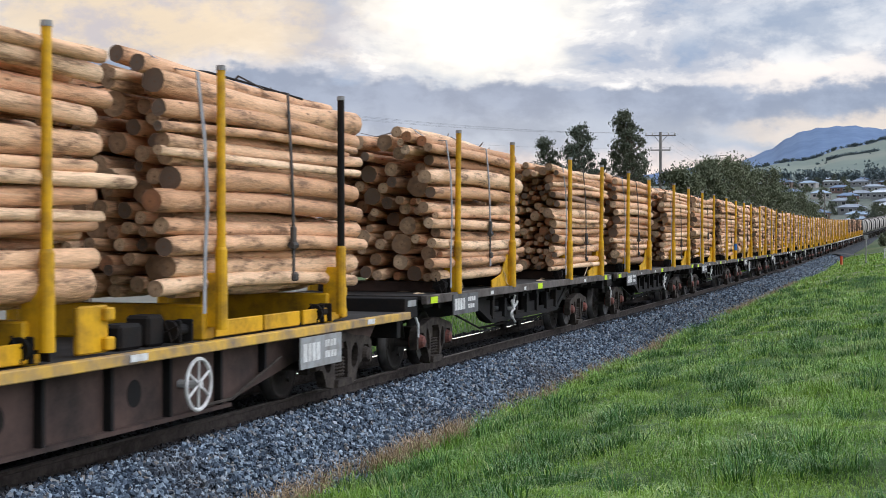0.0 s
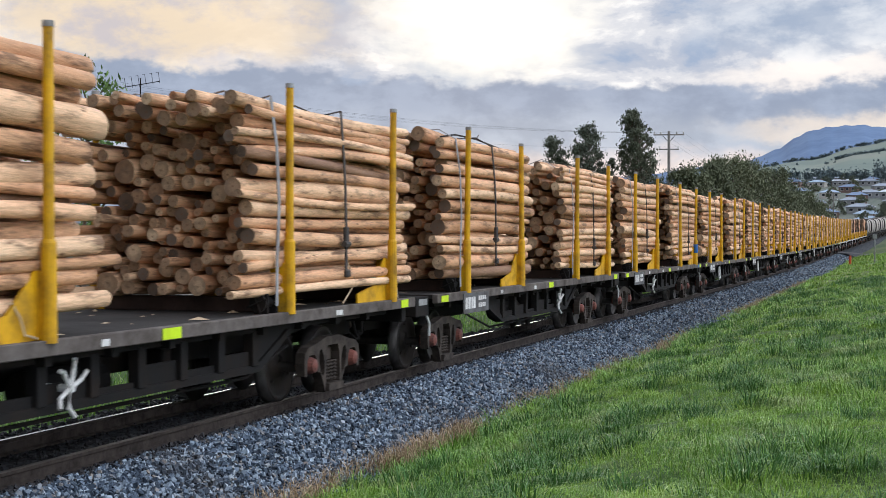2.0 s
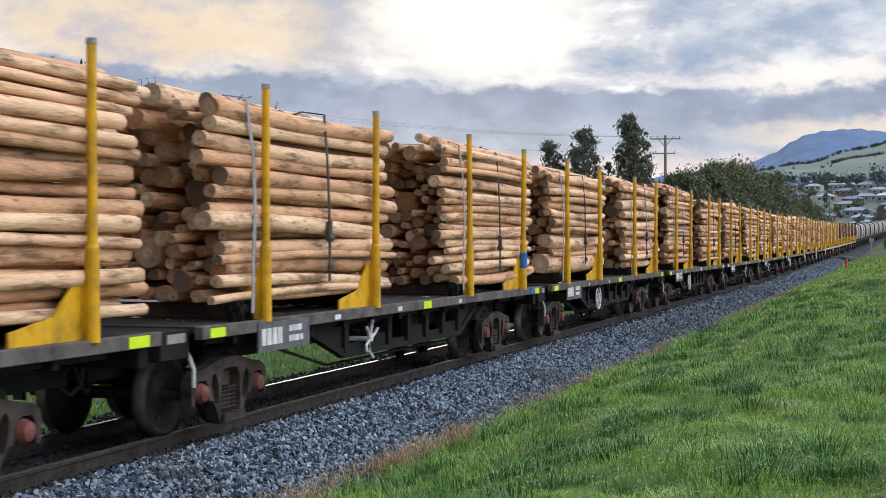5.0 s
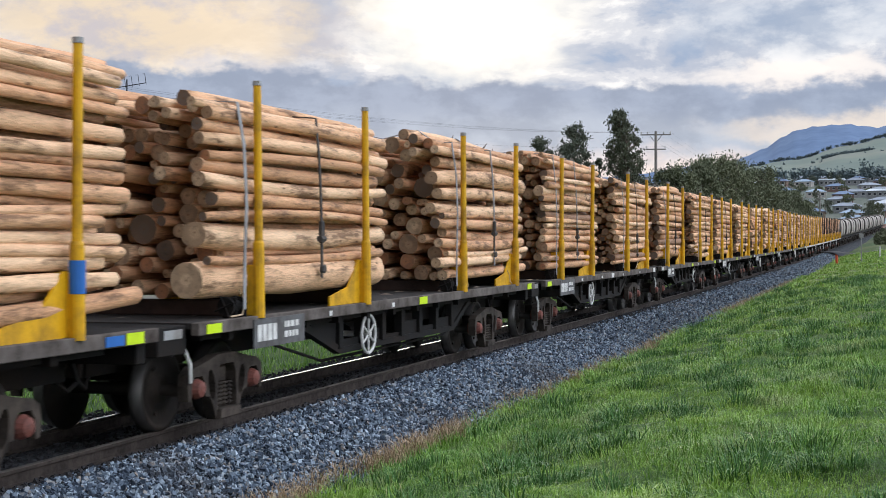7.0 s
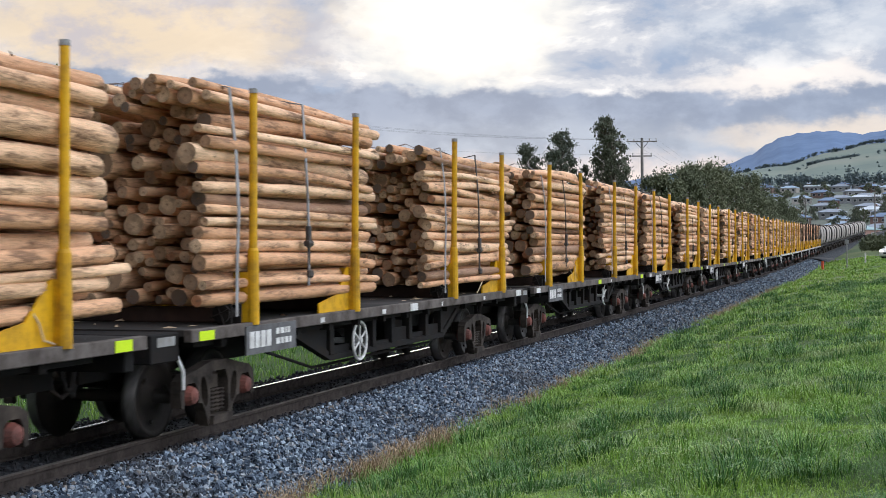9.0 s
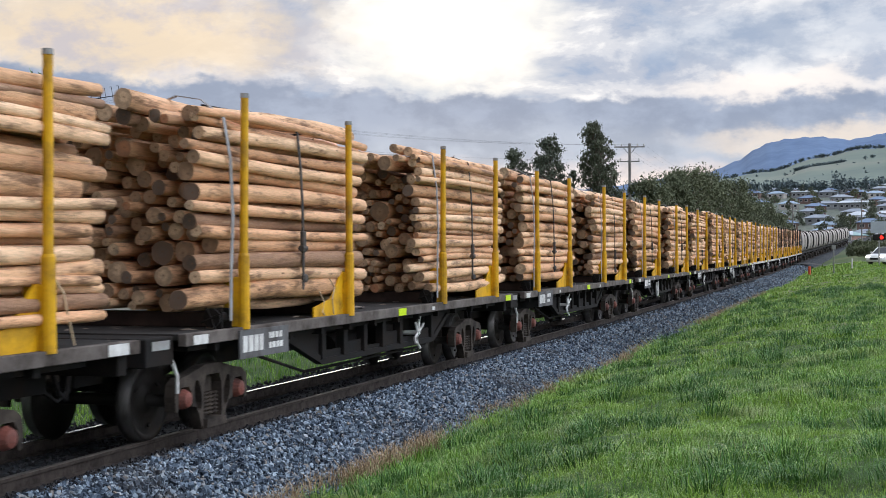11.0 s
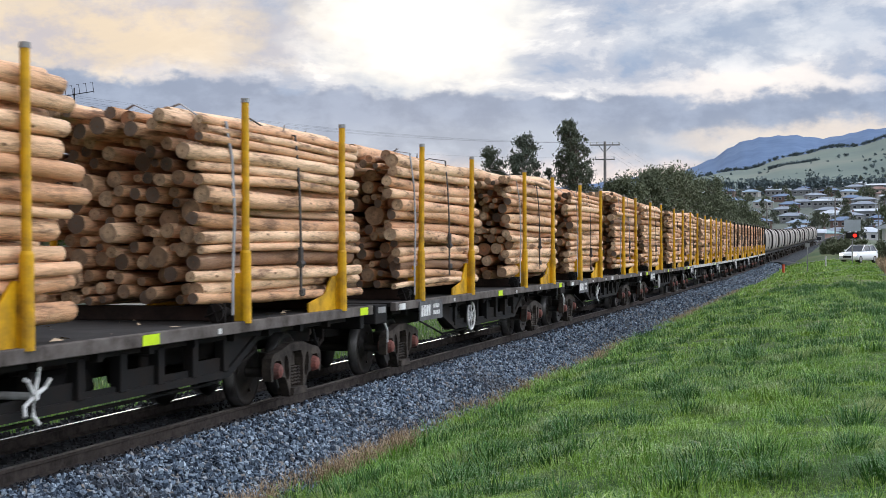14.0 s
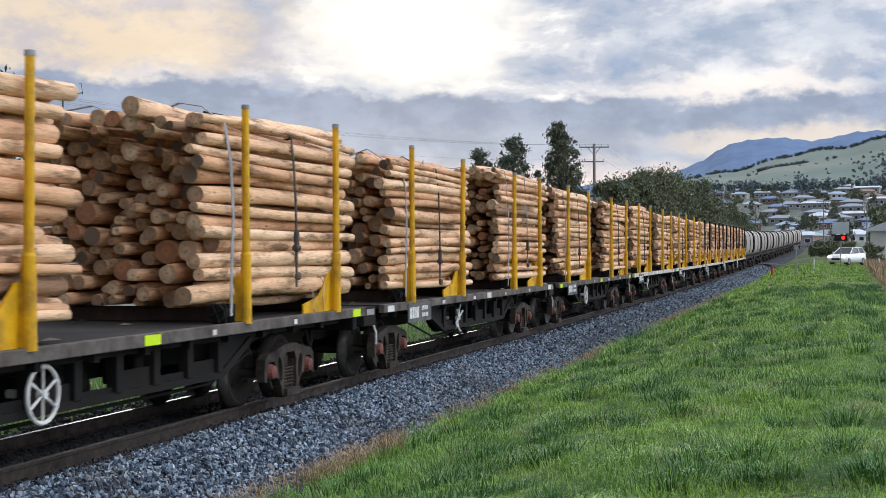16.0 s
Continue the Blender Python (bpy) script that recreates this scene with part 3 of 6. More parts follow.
def add_bogie(wagon, y, half, red=True):
    bog = part("bogie", block(block(bmesh.new(), -0.95, 0.95, -0.16, 0.16, 0.44, 0.62, 0.02), -0.35, 0.35, -0.35, 0.35, 0.60, 0.74, 0.02), CAST, wagon, "dusty cast-iron bogie bolster")
    bog.matrix_basis = pose(0, y, 0)
    for s in (1, -1):
        part("side_frame", side_frame(bmesh.new(), s * 0.98, half), CAST, bog)
        for e in (-0.115, 0.0, 0.115) if s > 0 else ():
            part("spring", spring_stack(bmesh.new(), s * 0.98, e, 0.21, 0.46), CAST, bog)
        for e in (-half, half) if s > 0 else ():
            cap = bmesh.new()
            lathe(cap, [(s * 0.86, 0.10), (s * 1.02, 0.105), (s * 1.08, 0.080), (s * 1.10, 0.03)], 14, (0, e, 0.44))
            part("bearing_cap", cap, BEARING if red else CAST, bog, "reddish bearing cap" if red else "")
    for e in (-half, half):
        ws = bmesh.new()
        for s in (1, -1):
            lathe(ws, [(s * 0.49, 0.445), (s * 0.52, 0.42), (s * 0.625, 0.415), (s * 0.63, 0.36), (s * 0.585, 0.34), (s * 0.565, 0.15), (s * 0.62, 0.12), (s * 0.62, 0.06)], 28)
            for a in range(3):
                an = a * math.tau / 3
                tube(ws, (s * 0.60, 0.26 * math.cos(an), 0.26 * math.sin(an)), (s * 0.625, 0.26 * math.cos(an), 0.26 * math.sin(an)), 0.022, n=6)
        tube(ws, (-0.95, 0, 0), (0.95, 0, 0), 0.065, n=12)
        for fa in ws.faces:
            if math.hypot(*fa.calc_center_median().yz) > 0.40:
                fa.material_index = 1
        o = part("wheelset", ws, [WHEEL, TREAD], wagon, "dark steel wheelset with a polished tread", True)
        o.matrix_basis = pose(0, y + e, 0.42)
        SPINNERS.append((o, (0, y + e, 0.42), wagon))
    return bog


def stanchion(wagon, y, z0, paint, top=3.66, foot=YELLOW, lean=0.0):
    for s in (1, -1):
        bm = bmesh.new()
        tube(bm, (s * 1.235, y, z0 + 0.80), (s * (1.235 + lean), y + lean * 0.4, top - 0.05), 0.047, 0.043, 12)
        up = part("stanchion", bm, paint, wagon, "yellow tubular stake" if paint is YELLOW else "blackened tubular stake")
        bm = bmesh.new()
        tube(bm, (s * 1.235, y, z0 - 0.02), (s * 1.235, y, z0 + 0.78), 0.066, 0.062, 12)
        tube(bm, (s * 1.235, y, z0 + 0.78), (s * 1.235, y, z0 + 0.81), 0.062, 0.050, 12)
        block(bm, s * 1.235 - s * 0.22, s * 1.235 - s * 0.02, y - 0.05, y + 0.05, z0, z0 + 0.55, 0.01)
        part("socket", bm, foot, up, "yellow stake socket" if foot is YELLOW else "")
        part("cap", tube(bmesh.new(), (s * (1.235 + lean), y + lean * 0.4, top - 0.05), (s * (1.235 + lean), y + lean * 0.4, top), 0.050, 0.046, 12), PALE, up, "scuffed grey cap")


def gusset(wagon, y, z0, sign, paint=YELLOW):
    """The tapered yellow side plate that braces a stake, and its cross beam."""
    for s in (1, -1):
        pts = [(y, z0), (y + sign * 1.05, z0), (y + sign * 1.05, z0 + 0.12), (y + sign * 0.45, z0 + 0.22), (y + sign * 0.08, z0 + 0.56), (y, z0 + 0.56)]
        part("brace_plate", plate(bmesh.new(), pts if sign > 0 else pts[::-1], s * 1.15 - 0.012, s * 1.15 + 0.012), paint, wagon, "yellow brace plate")
    part("cross_beam", block(bmesh.new(), -1.08, 1.08, y - 0.09, y + 0.09, z0, z0 + 0.17, 0.012), RUST, wagon, "rust-brown cross beam under the logs")


def ratchet_winch(wagon, y, z0, x=1.12):
    bm = bmesh.new()
    block(bm, x - 0.10, x + 0.07, y - 0.13, y - 0.10, z0, z0 + 0.22, 0.008)
    block(bm, x - 0.10, x + 0.07, y + 0.10, y + 0.13, z0, z0 + 0.22, 0.008)
    tube(bm, (x - 0.02, y - 0.17, z0 + 0.12), (x - 0.02, y + 0.16, z0 + 0.12), 0.055, n=12)
    tube(bm, (x - 0.02, y - 0.20, z0 + 0.12), (x - 0.02, y - 0.17, z0 + 0.12), 0.10, n=14)
    for a in range(4):
        an = a * math.pi / 2 + 0.4
        tube(bm, (x - 0.02, y - 0.21, z0 + 0.12), (x - 0.02 + 0.12 * math.cos(an), y - 0.22, z0 + 0.12 + 0.12 * math.sin(an)), 0.012, n=5)
    part("strap_winch", bm, BLACK_STEEL, wagon, "greasy black strap winch")


def hand_wheel(wagon, y, z, r=0.25, x=1.22):
    bm = bmesh.new()
    rings = []
    for i in range(30):
        a = i * math.tau / 30
        rings.append([bm.verts.new((x + 0.02 * math.sin(b), y + (r + 0.02 * math.cos(b)) * math.cos(a), z + (r + 0.02 * math.cos(b)) * math.sin(a))) for b in (0.0, 1.05, 2.09, 3.14, 4.19, 5.24)])
    for i in range(30):
        for j in range(6):
            bm.faces.new((rings[i][j], rings[(i + 1) % 30][j], rings[(i + 1) % 30][(j + 1) % 6], rings[i][(j + 1) % 6]))
    wheel = part("hand_brake_wheel", bm, CHALK, wagon, "chalky white spoked hand brake wheel")
    for i in range(6):
        a = i * math.tau / 6 + 0.5
        part("spoke", tube(bmesh.new(), (x, y, z), (x, y + r * math.cos(a), z + r * math.sin(a)), 0.014, n=6), CHALK, wheel)
    part("hub", tube(bmesh.new(), (x - 0.35, y, z), (x + 0.03, y, z), 0.040, n=10), CHALK, wheel)


def hand_cross(wagon, y, z, x=1.22):
    cross = part("hand_brake_cross", tube(bmesh.new(), (x - 0.35, y, z), (x + 0.03, y, z), 0.035, n=10), CHALK, wagon, "chalky white bent brake handle")
    for a in (0.35, 1.25, 2.2, 3.6, 4.6):
        q = Vector((x, y + 0.17 * math.cos(a), z + 0.17 * math.sin(a)))
        part("arm", path_tube(bmesh.new(), [(x, y, z), q, q + Vector((0.03, 0.09 * math.cos(a + 0.7), 0.09 * math.sin(a + 0.7)))], 0.020, 7), CHALK, cross)


def number_plate(wagon, y0, y1, z0, z1, x, seed, back=PALE):
    p = part("data_plate", block(bmesh.new(), x - 0.012, x + 0.006, y0, y1, z0, z1), back, wagon, "dirty grey data plate with worn white writing")
    r = random.Random(seed)
    w, h = y1 - y0, z1 - z0
    bm = bmesh.new()
    y = y0 + 0.06 * w
    for i in range(4):
        wd = w * r.uniform(0.09, 0.115)
        block(bm, x + 0.006, x + 0.009, y, y + wd * 0.8, z0 + h * 0.22, z0 + h * 0.80)
        y += wd
    y = y0 + 0.58 * w
    for row in (0.60, 0.24):
        yy = y
        for i in range(4):
            wd = w * r.uniform(0.05, 0.10)
            block(bm, x + 0.006, x + 0.009, yy, yy + wd * 0.75, z0 + h * row, z0 + h * (row + 0.22))
            yy += wd
            if yy > y1 - 0.12 * w:
                break
    tagged(part("worn_writing", bm, CHALK, p, "worn white painted characters"), kind="stuff")


def reflector(wagon, y, z0, z1, w, paint=LIME, x=1.262):
    part("reflector", block(bmesh.new(), x - 0.004, x + 0.003, y, y + w, z0, z1), paint, wagon, "bright lime reflector" if paint is LIME else "blue marker" if paint is BLUE_TAPE else "scuffed white marker")


def coupler(wagon, y, sign):
    bm = bmesh.new()
    block(bm, -0.09, 0.09, min(y, y + sign * 0.32), max(y, y + sign * 0.32), 0.70, 0.90, 0.02)
    block(bm, -0.15, 0.15, min(y + sign * 0.30, y + sign * 0.42), max(y + sign * 0.30, y + sign * 0.42), 0.66, 0.94, 0.03)
    part("coupler", bm, CAST, wagon, "dusty knuckle coupler")
    bm = bmesh.new()
    path_tube(bm, [(0.3, y, 0.85), (0.32, y + sign * 0.10, 0.60), (0.3, y + sign * 0.25, 0.52), (0.25, y + sign * 0.38, 0.62)], 0.025)
    part("brake_hose", bm, BLACK_STEEL, wagon, "black rubber brake hose")


def side_truss(wagon, side, z_deck):
    """The dark fish-bellied side girder below the deck: chords, posts and part-height web plates."""
    x = side * 1.0
    bm = bmesh.new()
    plate(bm, [(1.1, z_deck - 0.10), (1.3, z_deck - 0.16), (2.75, 0.50), (7.55, 0.50), (8.35, 0.86), (9.4, z_deck - 0.14), (9.4, z_deck - 0.10), (8.3, 0.92), (7.5, 0.58), (2.8, 0.58), (1.45, z_deck - 0.10)], x - 0.05, x + 0.05)
    block(bm, x - 0.06, x + 0.06, -1.0, 11.4, z_deck - 0.20, z_deck - 0.10)
    part("side_girder", bm, BLACK_STEEL, wagon)
    for i, y in enumerate(np.arange(2.75, 7.9, 0.78)):
        part("girder_post", block(bmesh.new(), x - 0.05, x + 0.07, y - 0.07, y + 0.07, 0.57, z_deck - 0.18, 0.008), BLACK_STEEL, wagon)
        if y < 7.0:
            part("web_plate", block(bmesh.new(), x - 0.02, x + 0.02, y + 0.06, y + 0.73, 0.57, 0.57 + (0.10, 0.17, 0.06, 0.20, 0.08, 0.16, 0.1)[i % 7]), BLACK_STEEL, wagon)
    part("web_plate", plate(bmesh.new(), [(1.8, z_deck - 0.19), (2.72, z_deck - 0.19), (2.72, 0.60)], x - 0.02, x + 0.02), BLACK_STEEL, wagon)
    part("web_plate", plate(bmesh.new(), [(7.55, 0.60), (7.6, z_deck - 0.19), (8.6, z_deck - 0.19), (8.3, 0.93)], x - 0.02, x + 0.02), BLACK_STEEL, wagon)


def flat_wagon(seed, brake, stakes=(0.0, 3.30, 7.63, 10.91), edge=DECK_STEEL, paint=YELLOW, white_tags=False, blue=False, brake_y=3.45, webbing=False):
    """A bogie flat wagon for logs. Its datum is the first stake; the deck runs from -1.4 to 12.0."""
    r = random.Random(seed)
    wagon = new("log_wagon")
    zd = 1.13
    bm = block(bmesh.new(), -1.165, 1.165, -1.40, 12.03, zd - 0.06, zd)
    part("deck", bm, DECK_TOP, wagon, "dark grimy deck")
    for s in (1, -1):
        bm = bmesh.new()
        block(bm, s * 1.165 if s > 0 else -1.255, 1.255 if s > 0 else -1.165, -1.40, 12.03, zd - 0.125, zd + 0.005, 0.008)
        part("edge_beam", bm, edge, wagon, "dirty grey steel deck edge")
        side_truss(wagon, s, zd)
    bm = bmesh.new()
    part("headstock", block(bm, -1.12, 1.12, -1.97, -1.41, zd - 0.30, zd - 0.015, 0.012), BLACK_STEEL, wagon, "black end beam")
    part("headstock", block(bmesh.new(), -1.12, 1.12, 11.85, 12.02, zd - 0.33, zd - 0.07, 0.012), BLACK_STEEL, wagon, "black end beam")
    bm = bmesh.new()
    block(bm, -0.30, 0.30, -1.9, 11.95, 0.62, zd - 0.07)
    for yy in np.arange(-0.5, 11.5, 1.0):
        block(bm, -1.15, 1.15, yy - 0.05, yy + 0.05, zd - 0.22, zd - 0.07)
    part("centre_sill", bm, BLACK_STEEL, wagon)
    bm = bmesh.new()
    tube(bm, (0.55, 4.0, 0.62), (0.55, 5.1, 0.62), 0.19, n=14)
    block(bm, 0.35, 0.75, 6.0, 6.5, 0.55, 0.85, 0.02)
    path_tube(bm, [(0.85, 1.2, 0.72), (0.85, 2.6, 0.42), (0.85, 7.6, 0.42), (0.85, 8.7, 0.70)], 0.02)
    part("brake_gear", bm, BLACK_STEEL, wagon, "grimy brake cylinder and rods")
    add_bogie(wagon, -0.38, 0.63), add_bogie(wagon, 9.62, 0.63)
    for y in stakes:
        stanchion(wagon, y, zd, paint, 3.66 + r.uniform(-0.02, 0.03), YELLOW, r.uniform(-0.012, 0.02))
    for y, sg in zip(stakes, (1, -1, 1, -1)):
        if sg < 0:
            gusset(wagon, y, zd, sg)
        else:
            part("cross_beam", block(bmesh.new(), -1.08, 1.08, y - 0.09, y + 0.09, zd, zd + 0.17, 0.012), RUST, wagon, "rust-brown cross beam under the logs")
    ratchet_winch(wagon, stakes[0] - 0.32, zd), ratchet_winch(wagon, stakes[2] - 0.33, zd)
    number_plate(wagon, -0.20, 1.12, zd - 0.34, zd - 0.03, 1.268, seed, PLATE)
    (hand_wheel if brake == "wheel" else hand_cross)(wagon, brake_y, 0.70, x=1.12)
    tag = CHALK if white_tags else LIME
    reflector(wagon, 5.2 + r.uniform(-0.1, 0.1), zd - 0.115, zd - 0.01, 0.34, tag)
    reflector(wagon, 11.45, zd - 0.115, zd - 0.01, 0.26 + r.uniform(0, 0.15), tag)
    reflector(wagon, -1.25, zd - 0.115, zd - 0.02, 0.32, CHALK if r.random() < 0.5 else LIME)
    for y in (1.9, 4.1, 6.8, 9.2):
        if r.random() < 0.6:
            reflector(wagon, y, zd - 0.10, zd - 0.04, r.uniform(0.06, 0.2), CHALK)
    part("end_marker", block(bmesh.new(), 1.10, 1.125, -1.85, -1.50, zd - 0.14, zd - 0.05), PALE, wagon, "pale grey end plate")
    bm = bmesh.new()
    path_tube(bm, [(1.0, -1.25, 0.88), (1.06, -1.22, 0.70), (1.05, -1.2, 0.52)], 0.02)
    part("uncoupling_lever", bm, CHALK, wagon, "white uncoupling lever")
    bm = bmesh.new()
    for k in range(70):
        fx, fy, fa, fl = r.uniform(-1.05, 1.12), r.uniform(-1.2, 11.8), r.uniform(0, 3.14), r.uniform(0.03, 0.12)
        c, q = Vector((fx, fy, zd + 0.008)), Vector((math.cos(fa), math.sin(fa), 0)) * fl
        n2 = Vector((-q.y, q.x, 0)) * 0.2
        lift = Vector((0, 0, r.uniform(0.004, 0.03)))
        vs = [bm.verts.new(p) for p in (c - q, c + n2 + lift, c + q, c - n2)]
        bm.faces.new(vs[:3]), bm.faces.new((vs[0], vs[2], vs[3]))
    tagged(part("bark_litter", bm, SPLINTER if seed % 2 else BARK, wagon, "flakes of bark lying on the deck"), kind="stuff")
    if blue:
        part("tape", tube(bmesh.new(), (1.235, stakes[3], 1.50), (1.235, stakes[3], 1.78), 0.071, n=12), BLUE_TAPE, wagon, "blue tape round a stake")
        reflector(wagon, 11.1, zd - 0.11, zd - 0.02, 0.3, BLUE_TAPE, 1.266)
    if webbing:
        bm = bmesh.new()
        ya = stakes[1] + 0.15
        for k in range(7):
            block(bm, 1.180 + 0.012 * math.sin(k), 1.190 + 0.012 * math.sin(k), ya - 0.030, ya + 0.030, 1.06 + 0.36 * k, 1.06 + 0.36 * (k + 1) + 0.02)
        part("webbing", bm, BLUE_TAPE, wagon, "blue webbing strap beside a stake")
    coupler(wagon, -1.97, -1), coupler(wagon, 12.03, 1)
    tagged(wagon, "black bogie flat wagon with yellow log stakes", "flat wagon", "wagons of the log train")
    return wagon


def lead_wagon():
    """The lower wagon with a chipped yellow deck edge that leaves first."""
    wagon = new("log_wagon")
    z = 0.93
    part("deck", block(bmesh.new(), -1.14, 1.14, -18.6, -2.22, z - 0.08, z), DECK_TOP, wagon, "dark steel deck")
    for s in (1, -1):
        part("edge_beam", block(bmesh.new(), min(s * 1.14, s * 1.25), max(s * 1.14, s * 1.25), -18.6, -2.2, z - 0.10, z + 0.004, 0.01), YELLOW_EDGE, wagon, "chipped yellow deck edge")
        bm = bmesh.new()
        plate(bm, [(-18.0, z - 0.10), (-16.2, 0.22), (-7.4, 0.22), (-5.6, z - 0.42), (-3.2, z - 0.34), (-2.9, z - 0.10)][::-1], s * 0.98 - 0.02, s * 0.98 + 0.02)
        block(bm, s * 0.98 - 0.11, s * 0.98 + 0.11, -16.2, -7.4, 0.20, 0.24)
        part("side_girder", bm, RUST, wagon, "rust-brown fish-bellied girder")
        for y in np.arange(-16.0, -6.0, 1.05):
            part("girder_rib", block(bmesh.new(), s * 0.98 - 0.10, s * 0.98 + 0.10, y - 0.025, y + 0.025, 0.24 if y < -7.4 else 0.48, z - 0.09), BLACK_STEEL, wagon)
        for y in np.arange(-15.5, -8.0, 2.1):
            part("access_hole", tube(bmesh.new(), (s * 0.955, y, 0.52), (s * 1.003, y, 0.52), 0.13, n=16), BLACK_STEEL, wagon, "dark round access hole")
        for y0, y1 in ((-12.6, -10.95), (-7.8, -6.7), (-6.65, -5.7), (-5.6, -4.9)):
            part("bolster_rail", block(bmesh.new(), s * 1.10 - 0.02, s * 1.10 + 0.02, y0, y1, z + 0.02, z + 0.19, 0.01), YELLOW, wagon, "yellow frame rail below the logs")
    part("headstock", block(bmesh.new(), -1.10, 1.10, -2.36, -2.21, z - 0.36, z - 0.09, 0.01), BLACK_STEEL, wagon)
    part("centre_sill", block(bmesh.new(), -0.3, 0.3, -18.4, -2.4, 0.45, z - 0.09), BLACK_STEEL, wagon)
    add_bogie(wagon, -4.25, 0.85, False), add_bogie(wagon, -16.6, 0.85, False)
    for y, paint in ((-14.2, YELLOW), (-10.93, YELLOW), (-7.91, YELLOW), (-4.74, BLACK_STEEL)):
        stanchion(wagon, y, 1.06, paint, 3.70)
        part("cross_beam", block(bmesh.new(), -1.10, 1.10, y - 0.12, y + 0.12, z, z + 0.36, 0.02), YELLOW, wagon, "yellow cross beam")
    for y in (-9.9, -4.45):
        bm = bmesh.new()
        block(bm, 1.02, 1.08, y - 0.34, y + 0.14, z + 0.02, z + 0.44, 0.015)
        for zz in (z + 0.10, z + 0.36):
            block(bm, 1.07, 1.14, y + 0.02, y + 0.16, zz - 0.06, zz + 0.06, 0.015)
        part("end_plate", bm, YELLOW, wagon, "yellow hinged end plate")
    for y in (-10.9, -8.5, -5.0):
        ratchet_winch(wagon, y, z + 0.02, 1.10)
    for i, (y, w2, h) in enumerate(((-9.3, 0.4, 0.24), (-8.85, 0.3, 0.30), (-8.25, 0.3, 0.2), (-6.1, 0.35, 0.12))):
        part("chain_box", block(bmesh.new(), 0.78, 1.04, y - w2 / 2, y + w2 / 2, z, z + h, 0.03), BLACK_STEEL, wagon, "greasy black lashing box")
    hand_wheel(wagon, -8.36, 0.53, 0.25, 1.22)
    number_plate(wagon, -6.02, -4.80, 0.46, 0.82, 1.262, 77)
    bm = bmesh.new()
    path_tube(bm, [(1.1, -8.2, 0.28), (1.1, -7.4, 0.28), (1.1, -6.2, 0.62)], 0.018)
    part("brake_rod", bm, CAST, wagon)
    reflector(wagon, -9.7, z - 0.075, z - 0.01, 0.3, CHALK)
    reflector(wagon, -3.9, z - 0.075, z - 0.01, 0.25, CHALK)
    coupler(wagon, -2.36, 1)
    return tagged(wagon, "low log wagon with chipped yellow deck edge", "flat wagon", "wagons of the log train")


# logs: a set of shapes that the loads share
def log_mesh(seed, radius, length, n=12, m=16):
    r = random.Random(seed)
    rough, taper = r.uniform(0.09, 0.17), r.uniform(0.74, 0.93)
    bend, phase = r.uniform(0.02, 0.085), r.uniform(0, 6.28)
    knots = [(r.uniform(0, n), r.uniform(0.1, 0.9), r.uniform(0.06, 0.14)) for _ in range(9)]
    v, fc, kinds = [], [], []
    for i in range(m):
        u = i / (m - 1)
        y = (u - 0.5) * length
        ra = radius * (1 - (1 - taper) * u)
        if i in (0, m - 1):
            ra *= 0.965
            y += 0.012 if i == 0 else -0.012
        ox, oz = bend * math.sin(u * math.pi + phase * 0.1) * math.cos(phase), bend * math.sin(u * math.pi) * math.sin(phase)
        for j in range(n):
            a = j * math.tau / n
            k = 1 + rough * (noise.noise((math.cos(a) * 1.1 + seed, math.sin(a) * 1.1, u * 5.0)) + 0.5 * noise.noise((math.cos(a) * 2.6, math.sin(a) * 2.6 + seed, u * 16)))
            for kj, ku, kh in knots:
                d = abs((j - kj + n / 2) % n - n / 2)
                k += kh * max(0, 1 - d / 1.3) * max(0, 1 - abs(u - ku) * 22)
            v.append((ox + ra * k * math.cos(a), y + (r.uniform(-0.006, 0.006) if i in (0, m - 1) else 0), oz + ra * k * math.sin(a)))
        if i:
            for j in range(n):
                fc.append(((i - 1) * n + j, i * n + j, i * n + (j + 1) % n, (i - 1) * n + (j + 1) % n))
                kinds.append(0)
    data = bpy.data.meshes.new("log")
    fc += [tuple(range(n)), tuple(range((m - 1) * n, m * n))[::-1]]
    kinds += [1, 1]
    data.from_pydata(v, [], fc)
    data.polygons.foreach_set("material_index", kinds)
    data.polygons.foreach_set("use_smooth", [k == 0 for k in kinds])
    data.materials.append(LOG), data.materials.append(LOG_END)
    data.update()
    return data


SIZES = (0.052, 0.058, 0.064, 0.070, 0.076, 0.082, 0.088, 0.096, 0.104, 0.114, 0.126, 0.142, 0.168, 0.220)
SHAPES = [(s, log_mesh(10 * i + k, s, 5.05 + 0.25 * math.sin(i * 3 + k))) for i, s in enumerate(SIZES) for k in range(2)]
SHORT = [(s, log_mesh(500 + 10 * i, s, 4.40 + 0.12 * math.sin(i * 2.3))) for i, s in enumerate(SIZES)]
FAR_SHAPES = [(s, log_mesh(900 + i, s, 5.0, 8, 4)) for i, s in enumerate(SIZES)]


